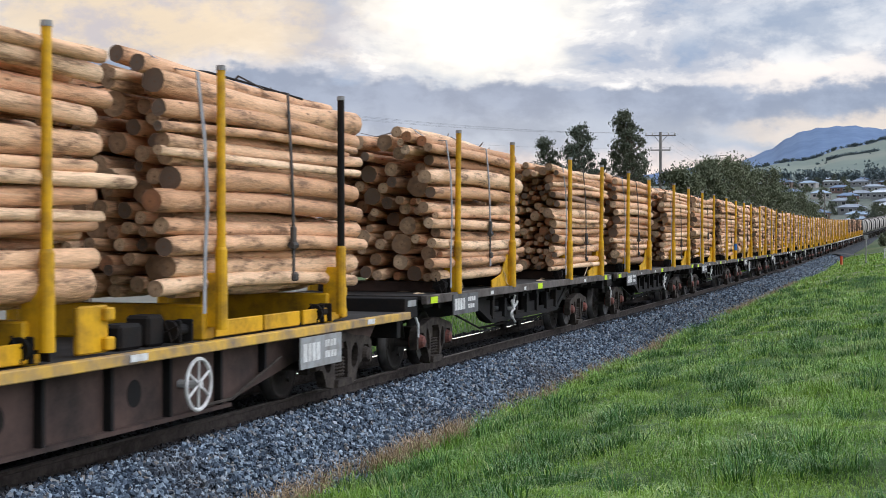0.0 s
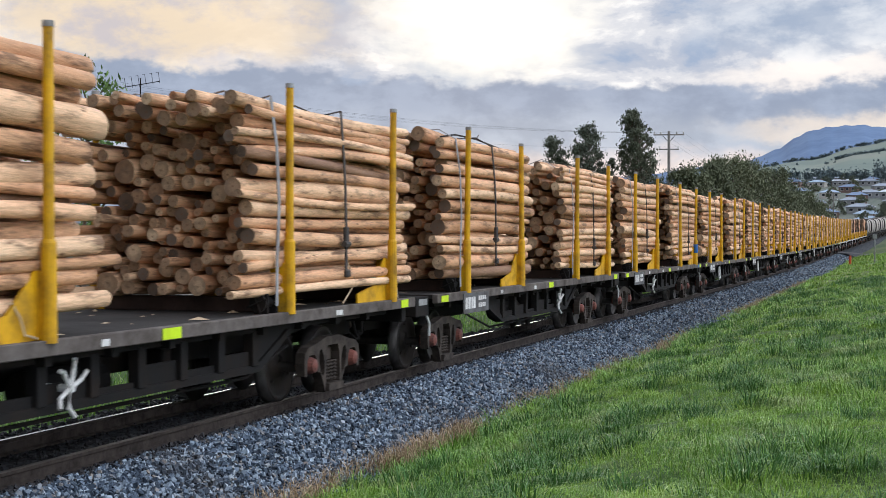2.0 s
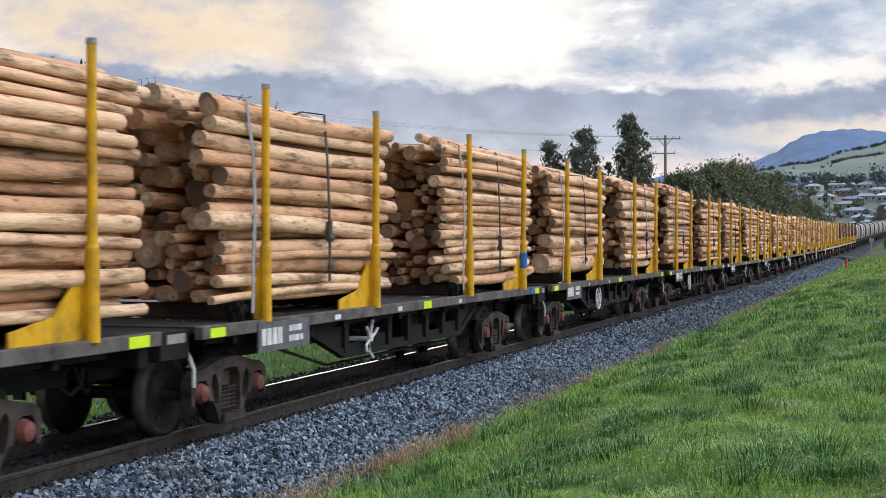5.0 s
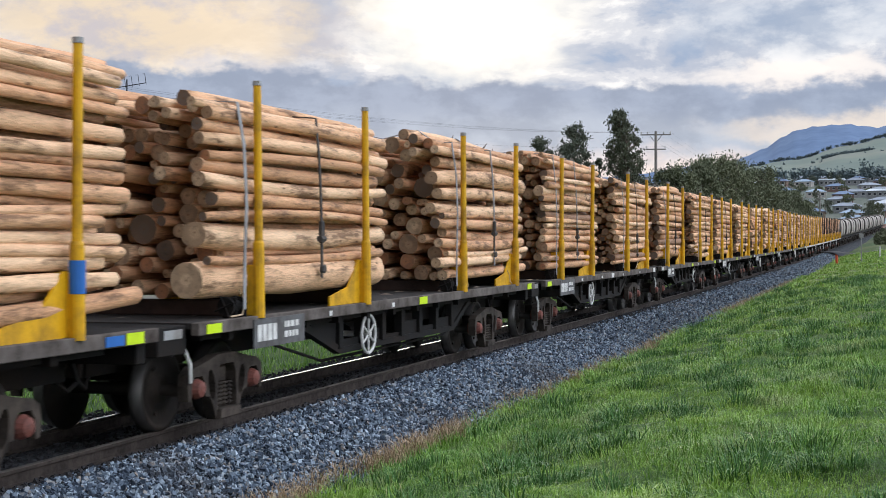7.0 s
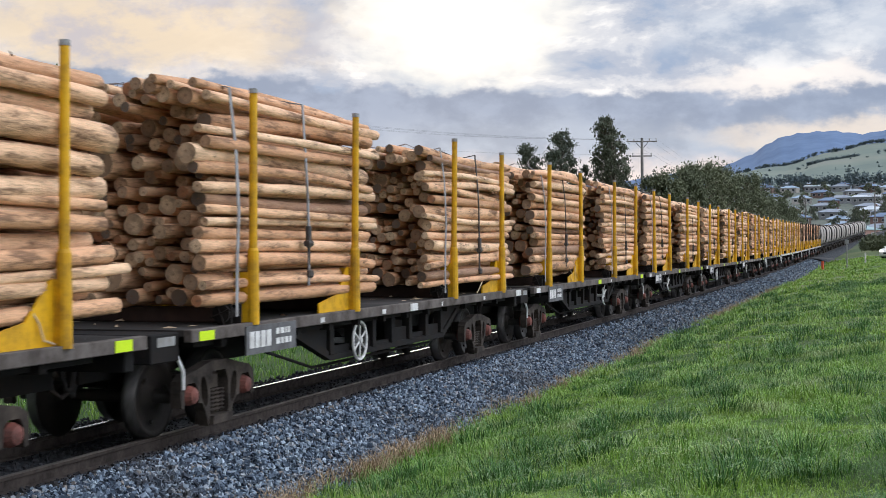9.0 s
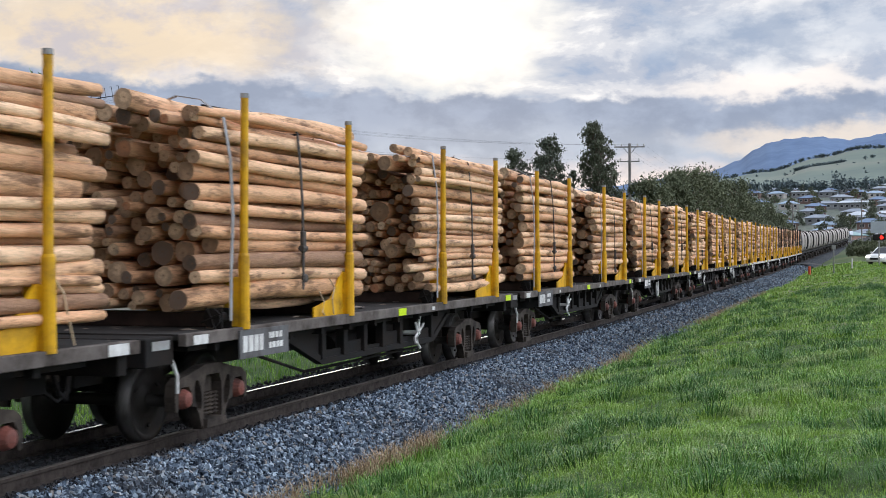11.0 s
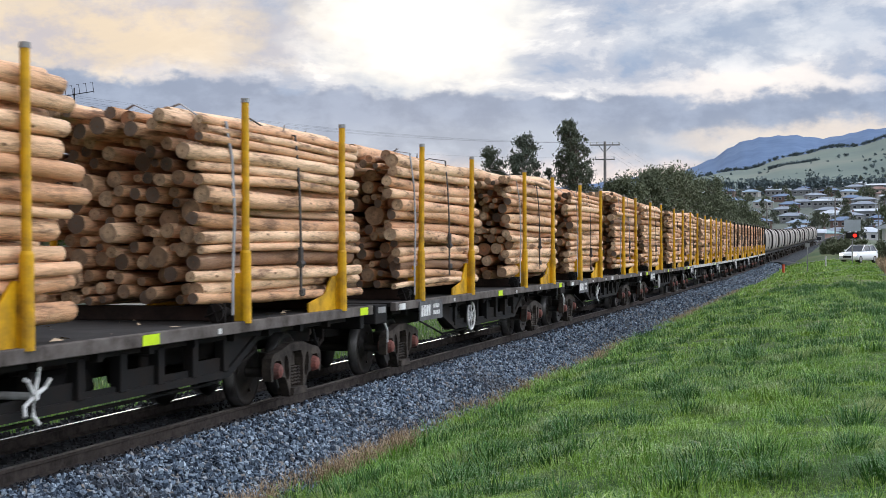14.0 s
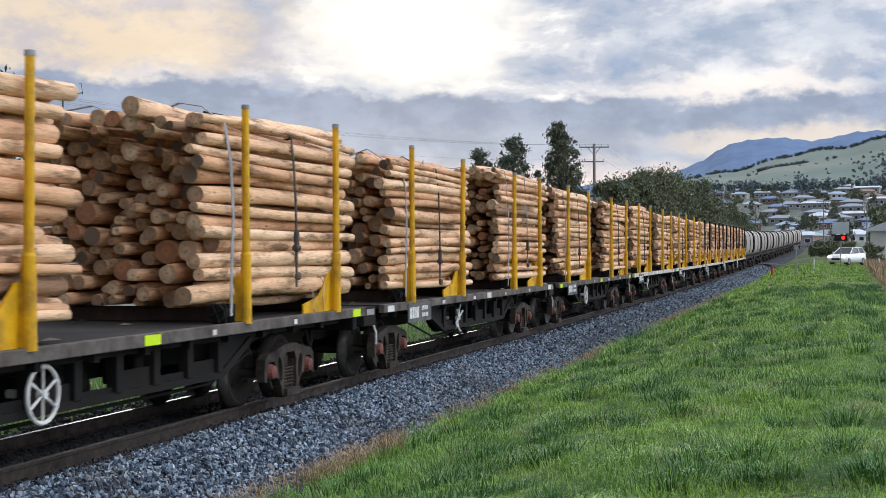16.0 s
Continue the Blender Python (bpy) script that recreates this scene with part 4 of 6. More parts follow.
def strap(bundle, name, material, y, zs, width, thick, label, over):
    """A strap or chain passed over the load and down both sides."""
    side = [(1.215, zs), (1.205, zs + 0.5), (1.21, zs + 1.1), (1.20, 2.95), (1.14, over(1.05) - 0.02), (0.85, over(0.85)), (0.55, over(0.55)), (0.25, over(0.25)), (0.0, over(0.0))]
    pts = side + [(-a, b) for a, b in side[-2::-1]]
    bm = bmesh.new()
    prev = None
    for k, (a, b) in enumerate(pts):
        out = Vector((a, 0, b - 2.2)).normalized() * thick
        dy = 0.035 * math.sin(k * 1.7 + y)
        ring = [bm.verts.new((a, y + dy - width / 2, b)), bm.verts.new((a, y + dy + width / 2, b)), bm.verts.new((a + out.x, y + dy + width / 2, b + out.z)), bm.verts.new((a + out.x, y + dy - width / 2, b + out.z))]
        if prev:
            for i in range(4):
                bm.faces.new((prev[i], prev[(i + 1) % 4], ring[(i + 1) % 4], ring[i]))
        prev = ring
    bmesh.ops.recalc_face_normals(bm, faces=bm.faces[:])
    return part(name, bm, material, bundle, label)


def log_load(seed, mean=0.090, z0=1.32, z1=3.50, half=1.165, far=False, giant=None):
    """A strapped load of about a hundred peeled logs, resting on the cross beams. Its datum is the middle of the load at rail height."""
    r = random.Random(seed)
    load = tagged(new("log_load"), "strapped load of pale peeled pine logs between stakes", "log load", "loads of the log train")
    placed = []
    fails = 0
    while fails < 45:
        want = min(0.168, max(0.052, r.gauss(mean, mean * 0.26)))
        if r.random() < 0.05:
            want = r.choice((0.126, 0.142, 0.168))
        if giant and not placed:
            want = giant
        rad, data = min(FAR_SHAPES if far else SHAPES, key=lambda s: abs(s[0] - want) + r.uniform(0, 0.004))
        best = None
        for _ in range(22):
            x = r.uniform(-half + rad, half - rad)
            if r.random() < 0.3:
                x = r.choice((-1, 1)) * (half - rad - abs(r.gauss(0, 0.014)))
            if giant and not placed:
                x = half - rad - 0.02
            z = z0 + rad
            for px, pz, pr in placed:
                d = abs(px - x)
                if d < rad + pr:
                    z = max(z, pz + math.sqrt((rad + pr) ** 2 - d * d))
            if best is None or z < best[1]:
                best = (x, z)
        x, z = best
        if z + rad > z1 + 0.27 * math.cos(x * 1.35) - 0.07 + r.uniform(-0.02, 0.05):
            fails += 1
            continue
        placed.append((x, z, rad * (1.02 if half - abs(x) - rad < 0.11 else 1.13)))
        outer = half - abs(x) - rad < 0.11 or z > z1 - 0.25
        if not outer and not far:
            data = min(SHORT, key=lambda s: abs(s[0] - rad))[1]
        o = new("log", data)
        o.parent = load
        end = r.gauss(0, 0.07) if outer else min(0.75, max(-0.02, r.gauss(0.22, 0.075)))
        if r.random() < 0.08:
            end += r.choice((-0.3, 0.3))
        o.matrix_basis = pose(x, end, z, 0, r.uniform(0, 360), 180 if r.random() < 0.5 else 0) @ pose(0, 0, 0, r.gauss(0, 0.50), 0, r.gauss(0, 0.36))

    def over(x):
        """Top of the load at that distance from its middle."""
        return max(pz + math.sqrt(max(0.0, pr * pr - (px - x) ** 2)) for px, pz, pr in placed if abs(px - x) < pr) + 0.012

    strap(load, "strap", STRAP, -1.88, 1.22, 0.062, 0.010, "grey webbing strap", over)
    yc = 0.15 + r.uniform(-0.15, 0.1)
    strap(load, "chain", DARK_STRAP if r.random() < 0.6 else STRAP, yc, 1.50, 0.048, 0.016, "tie-down chain", over)
    bm = bmesh.new()
    zz = r.uniform(1.70, 2.0)
    block(bm, 1.20, 1.25, yc - 0.045, yc + 0.045, zz, zz + 0.26, 0.012)
    tube(bm, (1.225, yc - 0.07, zz + 0.05), (1.225, yc + 0.07, zz + 0.05), 0.04, n=8)
    block(bm, 1.205, 1.225, yc - 0.005, yc + 0.055, zz - 0.30, zz + 0.02, 0.008)
    block(bm, 1.20, 1.25, yc - 0.02, yc + 0.11, zz - 0.36, zz - 0.26, 0.02)
    part("ratchet", bm, DARK_STRAP, load, "dark ratchet with hanging strap end")
    for k in range(r.choice((0, 0, 1, 2))):
        ya, za = r.uniform(-2.0, 2.0), r.uniform(1.40, 1.75)
        bm = bmesh.new()
        path_tube(bm, [(1.14, ya, za), (1.19, ya + 0.05, za - 0.12), (1.20, ya + r.uniform(-0.15, 0.2), za - 0.26), (1.18, ya + r.uniform(-0.3, 0.3), 1.15)], 0.010, 5)
        part("bark_strip", bm, SPLINTER, load, "pale torn strip hanging from the load")
    for k in range(3):
        ya, xx = r.uniform(-2.3, 2.2), r.uniform(0.2, 0.95)
        bm = bmesh.new()
        tube(bm, (xx, ya, over(xx) - 0.02), (xx + r.uniform(-0.05, 0.1), ya + r.uniform(-0.12, 0.12), over(xx) + r.uniform(0.03, 0.09)), 0.014, 0.006, 5)
        part("branch_stub", bm, BARK, load, "dark snapped branch stub")
    xa = r.uniform(0.45, 0.95)
    bm = bmesh.new()
    path_tube(bm, [(xa, -1.9, over(xa) - 0.07), (xa - 0.05, -1.0, over(xa - 0.05) - 0.025), (xa - 0.1, 0.3, over(xa - 0.1) - 0.025), (xa - 0.02, 1.4, over(xa - 0.02) - 0.07)], 0.014, 6)
    part("top_cable", bm, BLACK_STEEL, load, "black cable lying over the load")
    return load


def merged(load):
    """A load seen only from afar: its many thin logs as one part."""
    v, fc, kinds = [], [], []
    for o in [k for k in load.children if k.name.split(".")[0] == "log"]:
        base = len(v)
        v += [o.matrix_basis @ q.co for q in o.data.vertices]
        fc += [[base + i for i in p.vertices] for p in o.data.polygons]
        kinds += [p.material_index for p in o.data.polygons]
        bpy.data.objects.remove(o)
    data = bpy.data.meshes.new("log_stack")
    data.from_pydata(v, [], fc)
    data.polygons.foreach_set("material_index", kinds)
    data.materials.append(FAR_LOG), data.materials.append(FAR_LOG_END)
    data.update()
    o = new("log_stack", data)
    o.parent = load
    tagged(o, "stacked pale peeled logs", kind="stuff")
    return load


def hopper_wagon():
    """A covered hopper with bulging ribbed sides; its datum is its near end."""
    wagon = new("hopper_wagon")
    L = 13.6
    n, m = 22, 17
    v, fc = [], []
    for i in range(m):
        u = i / (m - 1)
        e = min(u, 1 - u) * 8
        k = 1.0 if e > 1 else 0.80 + 0.20 * math.sqrt(max(0, 1 - (1 - e) ** 2))
        for j in range(n):
            a = math.tau * j / n
            sx, sz = math.copysign(abs(math.cos(a)) ** 0.62, math.cos(a)), math.copysign(abs(math.sin(a)) ** 0.62, math.sin(a))
            v.append((1.27 * sx * k, 0.35 + u * (L - 0.7), 2.30 + 1.22 * sz * (0.5 + 0.5 * k)))
        if i:
            for j in range(n):
                fc.append(((i - 1) * n + j, i * n + j, i * n + (j + 1) % n, (i - 1) * n + (j + 1) % n))
    body = soup("body", v, fc, [HOPPER], True)
    body.parent = wagon
    tagged(body, "rounded weathered grey hopper body")
    for y in (0.28, L / 2, L - 0.28):
        bm = bmesh.new()
        prev = None
        for j in range(15):
            a = -0.6 + j * (math.pi + 1.2) / 14
            sx, sz = math.copysign(abs(math.cos(a)) ** 0.62, math.cos(a)), math.copysign(abs(math.sin(a)) ** 0.62, math.sin(a))
            ring = [bm.verts.new((1.31 * sx * q, y + s, 2.30 + 1.26 * sz * q)) for q, s in ((1, -0.10), (1, 0.10), (0.93, 0.10), (0.93, -0.10))]
            if prev:
                for i in range(4):
                    bm.faces.new((prev[i], prev[(i + 1) % 4], ring[(i + 1) % 4], ring[i]))
            prev = ring
        bmesh.ops.recalc_face_normals(bm, faces=bm.faces[:])
        part("rib", bm, BLACK_STEEL, wagon, "dark end rib")
    bm = bmesh.new()
    block(bm, -1.2, 1.2, 0.0, L, 0.95, 1.12, 0.02)
    part("underframe", bm, BLACK_STEEL, wagon)
    part("walkway", block(bmesh.new(), -0.35, 0.35, 0.5, L - 0.5, 3.50, 3.56, 0.01), CAST, wagon)
    for y in (4.6, 8.9):
        part("chute", plate(bmesh.new(), [(y - 1.2, 1.0), (y - 0.4, 0.4), (y + 0.4, 0.4), (y + 1.2, 1.0)][::-1], -0.8, 0.8), CAST, wagon)
    part("end_ladder", path_tube(path_tube(bmesh.new(), [(1.2, 0.1, 1.1), (1.2, 0.1, 3.3)], 0.02), [(0.8, 0.1, 1.1), (0.8, 0.1, 3.3)], 0.02), PALE, wagon)
    add_bogie(wagon, 2.0, 0.85, False), add_bogie(wagon, L - 2.0, 0.85, False)
    coupler(wagon, 0.0, -1), coupler(wagon, L, 1)
    return tagged(wagon, "rounded grey covered hopper wagon with dark ribs", "hopper wagon", "hopper wagons at the rear")


def place(thing, along):
    thing.matrix_basis = on_line(along - travelled(0.0))
    MOVERS.append((thing, along))
    return thing


def clone(src, along):
    o = copy_thing(src, Matrix())
    for kid in o.children:
        if kid.name.startswith("wheelset"):
            SPINNERS.append((kid, tuple(kid.matrix_basis.translation), o))
    return place(o, along)


place(lead_wagon(), -0.1)
# each wagon's own place along the train, and its four stakes
SET = [-0.22, 14.19, 28.40, 42.61, 56.91, 71.25, 85.63, 100.13, 114.45]
STAKES = [(0.14, 3.38, 7.93, 11.17), (0.08, 3.32, 7.69, 10.91), (0.05, 3.33, 7.46, 10.71), (-0.01, 3.19, 7.49, 10.69), (0.06, 3.14, 7.56, 10.54),
          (-0.01, 3.23, 7.48, 10.78), (-0.15, 3.16, 7.59, 10.78), (0.01, 3.22, 7.76, 10.83), (0.13, 3.37, 7.82, 10.60)]
BRAKE_Y = [3.85, 6.65, 3.42, 3.57, 3.60, 6.50, 3.45, 3.62, 3.50]
BRAKES = ["cross", "cross", "cross", "wheel", "wheel", "cross", "cross", "wheel", "cross"]
spots = [-12.55, -6.42]
for i, (st, br) in enumerate(zip(STAKES, BRAKES)):
    place(flat_wagon(i + 1, br, st, white_tags=i in (4, 8), blue=i == 2, webbing=i == 1, brake_y=BRAKE_Y[i]), SET[i])
    spots += [SET[i] + (st[0] + st[1]) / 2, SET[i] + (st[2] + st[3]) / 2]
rear = place(flat_wagon(12, "wheel"), PITCH * 9 + 0.5)
mid = place(flat_wagon(13, "cross", edge=PALE_EDGE, white_tags=True), PITCH * 10 + 0.5)
tagged(mid, "bogie flat wagon with chalky pale deck edge and yellow stakes")
clone(mid, PITCH * 11 + 0.5)
grey = flat_wagon(9, "wheel", edge=PALE_EDGE, paint=BLACK_STEEL, white_tags=True)
tagged(grey, "bogie flat wagon with pale deck edge and blackened stakes")
place(grey, PITCH * 12 + 0.5)
for i in (13, 14):
    clone(grey, PITCH * i + 0.5)
spots += [PITCH * i + 0.5 + d for i in range(9, 15) for d in (1.65, 9.27)]

lead_loads = [log_load(30, 0.096, 1.36, 3.66), log_load(31, 0.092, 1.36, 3.67)]
for ld, along in zip(lead_loads, spots):
    place(ld, along)
# seed, usual radius, top, and a giant log at the bottom of one load
MEANS = [(11, 0.092, 3.48, None), (12, 0.072, 3.50, None), (13, 0.084, 3.54, None), (14, 0.080, 3.50, None), (15, 0.076, 3.46, 0.220), (16, 0.070, 3.66, None), (17, 0.082, 3.50, None),
         (18, 0.068, 3.54, None), (19, 0.078, 3.52, None)]
loads = [log_load(k, m, 1.32, top, giant=g) for k, m, top, g in MEANS] + [merged(log_load(k, m, far=True)) for k, m in ((41, 0.082), (42, 0.076))]
pick = [0, 1, 2, 3, 6, 7, 4, 0, 5, 1, 8, 7, 2, 3, 6, 8, 3, 5, 7, 1, 8, 6, 9, 10, 9, 10, 10, 9, 10, 9]
used = set()
for along, k in zip(spots[2:], pick):
    if k in used:
        clone(loads[k], along)
    else:
        used.add(k)
        place(loads[k], along)

hop = place(hopper_wagon(), PITCH * 15 - 1.2)
for i in range(1, 10):
    clone(hop, PITCH * 15 - 1.2 + 14.4 * i)


# ---- distance: pasture hill and wooded mountain
def bearing(deg_left, dist):
    a = radians(deg_left)
    return 7.7 - dist * math.sin(a), dist * math.cos(a)


a = np.linspace(40, -40, 161)
rows = np.linspace(0, 1, 25)
crest = (170 - 8.5 * np.clip(a, -14, 14) + 3 * np.sin(a * 1.3) + 2 * np.sin(a * 3.1 + 1)) / 2450 * 1750 + 1.94
dist = 900 + rows[:, None] * 850 + 0 * a[None]
rise = rows ** 1.08
HZ = 38 + rise[:, None] * (crest[None] - 38) + 3 * np.sin(a[None] * 2.1 + rows[:, None] * 7) * rows[:, None] * (1 - rows[:, None])
HX, HY = 7.7 - dist * np.sin(np.radians(a))[None], dist * np.cos(np.radians(a))[None]
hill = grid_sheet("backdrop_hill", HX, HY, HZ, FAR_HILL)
tagged(hill, "green pasture hill behind the town, greyed with painted haze", "hill", kind="structure")

top_a = [20, 12, 6.0, 4.65, 4.3, 3.67, 3.05, 1.6, 0.46, -0.6, -1.07, -2.0, -3.5, -8, -20, -40]
top_h = [70, 105, 136, 160, 173, 187, 192, 195, 189, 195, 201, 204, 206, 190, 160, 120]
a = np.linspace(40, -40, 321)
crest = np.interp(-a, [-v for v in top_a], top_h) + 1.2 * np.sin(a * 9) + 0.8 * np.sin(a * 23)
crest = crest / 2450 * 3900
rows = np.linspace(0, 1, 12)
dist = 2600 + rows[:, None] * 1300 + 0 * a[None]
HX, HY = 7.7 - dist * np.sin(np.radians(a))[None], dist * np.cos(np.radians(a))[None]
# both blues hold the distance haze; the air itself is clear
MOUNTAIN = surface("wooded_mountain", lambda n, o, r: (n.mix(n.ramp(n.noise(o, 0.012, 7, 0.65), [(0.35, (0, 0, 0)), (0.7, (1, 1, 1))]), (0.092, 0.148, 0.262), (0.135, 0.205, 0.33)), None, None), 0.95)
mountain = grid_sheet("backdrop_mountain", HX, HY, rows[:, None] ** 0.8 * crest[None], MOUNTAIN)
tagged(mountain, "wooded mountain on the horizon, coloured with blue haze", "mountain", kind="structure")


# ---- trees, poles, the town and the level crossing
def leaf_cloud(r, blobs, count, size, flat=0.0):
    """Many small leaf blades in uneven clumps: arrays of points and four-sided faces."""
    pts, fcs = [], []
    rs = np.random.RandomState(r)
    weights = np.array([b[3] ** 2 for b in blobs])
    weights = weights / weights.sum()
    which = rs.choice(len(blobs), count, p=weights)
    B = np.array([b[:4] for b in blobs])[which]
    d = rs.normal(size=(count, 3))
    d /= np.linalg.norm(d, axis=1, keepdims=True)
    c = B[:, :3] + d * (B[:, 3] * np.minimum(np.abs(rs.normal(0.0, 0.60, count)), 1.15))[:, None] * np.array([1, 1, 0.85])
    a, b = rs.normal(size=(count, 3)), rs.normal(size=(count, 3))
    a /= np.linalg.norm(a, axis=1, keepdims=True)
    a[:, 2] -= flat
    b -= (b * a).sum(1, keepdims=True) * a / (a * a).sum(1, keepdims=True)
    b /= np.linalg.norm(b, axis=1, keepdims=True)
    s = (size * rs.uniform(0.6, 1.4, count))[:, None]
    v = np.stack([c - a * s, c + b * s * 0.45, c + a * s, c - b * s * 0.45], 1).reshape(-1, 3)
    return v, np.arange(count * 4).reshape(-1, 4)


def tree(name, seed, height, width, leaves, leaf_mat, leaf_size, bare=0.3, label="", category="tree", clumps=26, group="", lean=0.0, tall=1.0, cone=False):
    """A tapered trunk with limbs and a crown of many leaf clumps. Its datum is the foot."""
    r = random.Random(seed)
    thing = tagged(new(name), label, category, group)
    bm = bmesh.new()
    spine = [Vector((lean * k * height * 0.2 + r.uniform(-0.08, 0.08) * k, r.uniform(-0.08, 0.08) * k, height * 0.88 * k / 6)) for k in range(7)]
    spine[0].z = -0.4
    r0 = height * 0.020 + 0.05
    for k in range(6):
        tube(bm, spine[k], spine[k + 1], r0 * (1 - k / 7), r0 * (1 - (k + 1) / 7), 8)
    blobs = []
    for k in range(clumps):
        u = bare + (1 - bare) * ((k + r.random()) / clumps)
        base = spine[min(5, int(u * 5.5))]
        reach = width * 0.5 * (math.sin(min(1.0, (1 - u) * 1.25 + 0.12) * math.pi / 2) ** 0.7) * math.sqrt(r.uniform(0.08, 1.0))
        if cone:
            reach = width * 0.5 * min(1.0, 2.6 * (u - bare) + 0.45) * (1.02 - u) ** 0.55 * math.sqrt(r.uniform(0.05, 1.0))
        an = r.uniform(0, math.tau)
        c = Vector((base.x + reach * math.cos(an), base.y + reach * math.sin(an), u * height * 0.97))
        blobs.append((c.x, c.y, c.z, width * (r.uniform(0.055, 0.125) * (1.25 - 0.5 * u) if cone else r.uniform(0.10, 0.19)) * tall))
        start = Vector((base.x, base.y, max(0.3, c.z - reach * 0.7 - 0.2)))
        tube(bm, start, c, r0 * 0.28 * (1.1 - u * 0.6), r0 * 0.08, 5)
    part("trunk", bm, BARK, thing, "greyish trunk and limbs")
    v, fc = leaf_cloud(seed, blobs, leaves, leaf_size, 0.4)
    crown = soup("crown", v, fc, [leaf_mat])
    crown.parent = thing
    return thing


def stand(thing, x, y, sink=0.0, turn=0.0):
    thing.matrix_basis = pose(x, y, float(ground_z(x, y)) - sink, 0, 0, turn)
    return thing


GUM = "tall dark gum tree with an open crown"
stand(tree("gum_tree", 21, 11.9, 5.2, 32000, GUM_LEAF, 0.085, 0.20, GUM, cone=True, clumps=210, tall=1.0), *bearing(10.42, 101))
stand(tree("gum_tree", 22, 10.85, 5.8, 26000, GUM_LEAF, 0.085, 0.22, GUM, cone=True, clumps=180, tall=1.0), *bearing(12.65, 101))
stand(tree("gum_tree", 23, 10.0, 4.8, 19000, GUM_LEAF, 0.085, 0.25, GUM, cone=True, clumps=140, lean=-0.15, tall=1.05), *bearing(12.95, 102))
stand(tree("gum_tree", 24, 8.6, 3.2, 10000, GUM_LEAF, 0.085, 0.25, GUM, cone=True, clumps=110, tall=1.05), *bearing(11.6, 104))

BUSH = "dense dark green wattle behind the railway"
spots = [(8.45, 104, 7.6, 5.0), (7.6, 112, 8.6, 5.8), (6.8, 122, 9.3, 6.0), (5.9, 135, 9.8, 6.8), (5.1, 150, 9.6, 6.8), (4.5, 166, 9.0, 6.6),
         (3.9, 186, 7.9, 6.5), (3.4, 205, 6.8, 6.0), (10.3, 104, 6.2, 4.0), (12.2, 108, 6.2, 5.0), (14.2, 110, 6.5, 5.0), (16.0, 112, 6.0, 5.0), (2.9, 235, 5.5, 6.0)]
for i, (b, d, h, wd) in enumerate(spots):
    stand(tree("wattle_bush", 40 + i, h, wd, 18000 if i < 8 else 3000, BUSH_LEAF, 0.115, 0.05, BUSH, "bush", clumps=60, tall=1.1), *bearing(b, d))

# a light young tree and a house with an aerial behind the train
stand(tree("young_tree", 61, 7.15, 3.6, 4200, SHRUB_LEAF, 0.075, 0.25, "young light green tree behind the train", clumps=26), *bearing(32.6, 40))


def utility_pole(x, y, height):
    thing = tagged(new("utility_pole"), "weathered grey wooden power pole with crossarms", "power pole")
    part("pole", tube(bmesh.new(), (0, 0, -0.5), (0, 0, height), 0.14, 0.10, 10), POLE, thing)
    for z, wd in ((height - 0.25, 1.15), (height - 1.35, 0.75)):
        bm = bmesh.new()
        block(bm, -wd, wd, 0.10, 0.20, z - 0.045, z + 0.045, 0.01)
        arm = part("crossarm", bm, POLE, thing)
        for sx in (-1, -0.55, 0.55, 1) if wd > 1 else (-1, 1):
            bm = bmesh.new()
            lathe_z = [(0.03, 0.0), (0.06, 0.05), (0.035, 0.09), (0.06, 0.13), (0.02, 0.19)]
            for (ra, za), (rb, zb) in zip(lathe_z, lathe_z[1:]):
                tube(bm, (sx * wd * 0.94, 0.15, z + 0.06 + za), (sx * wd * 0.94, 0.15, z + 0.06 + zb), ra, rb, 8, False)
            part("insulator", bm, CHALK, arm, "pale insulator")
    bm = bmesh.new()
    tube(bm, (0, 0.1, height - 0.85), (0.45, 0.15, height - 0.32), 0.02)
    tube(bm, (0, 0.1, height - 0.85), (-0.45, 0.15, height - 0.32), 0.02)
    part("brace", bm, CAST, thing)
    thing.matrix_basis = pose(x, y, float(ground_z(x, y)), 0, 0, 12)
    return thing


px, py = bearing(9.18, 106)
poles = [(*bearing(38.0, 62), 9.9), (px, py, 10.4), (*bearing(5.4, 190), 10.2)]
for x, y, h in poles:
    utility_pole(x, y, h)
for k, (off, drop) in enumerate(((-1.05, 0.0), (-0.5, 0.0), (0.5, 0.0), (1.05, 0.0), (0.7, -1.1))):
    for (xa, ya, ha), (xb, yb, hb) in zip(poles, poles[1:]):
        za, zb = float(ground_z(xa, ya)) + ha - 0.06 + drop, float(ground_z(xb, yb)) + hb - 0.06 + drop
        pts = [(xa + (xb - xa) * u + off, ya + (yb - ya) * u + off * 0.2, za + (zb - za) * u - 4 * 0.9 * u * (1 - u)) for u in np.linspace(0, 1, 13)]
        wire = part("power_line", path_tube(bmesh.new(), pts, 0.0032, 4), BLACK_STEEL)
        tagged(wire, "thin black overhead power line between poles", "cable", "overhead lines")


def roof_mat(name, c):
    return worn(name, c, tuple(0.72 * v for v in c), 0.4, 0.4, 0.6, 0.0, 6.0)


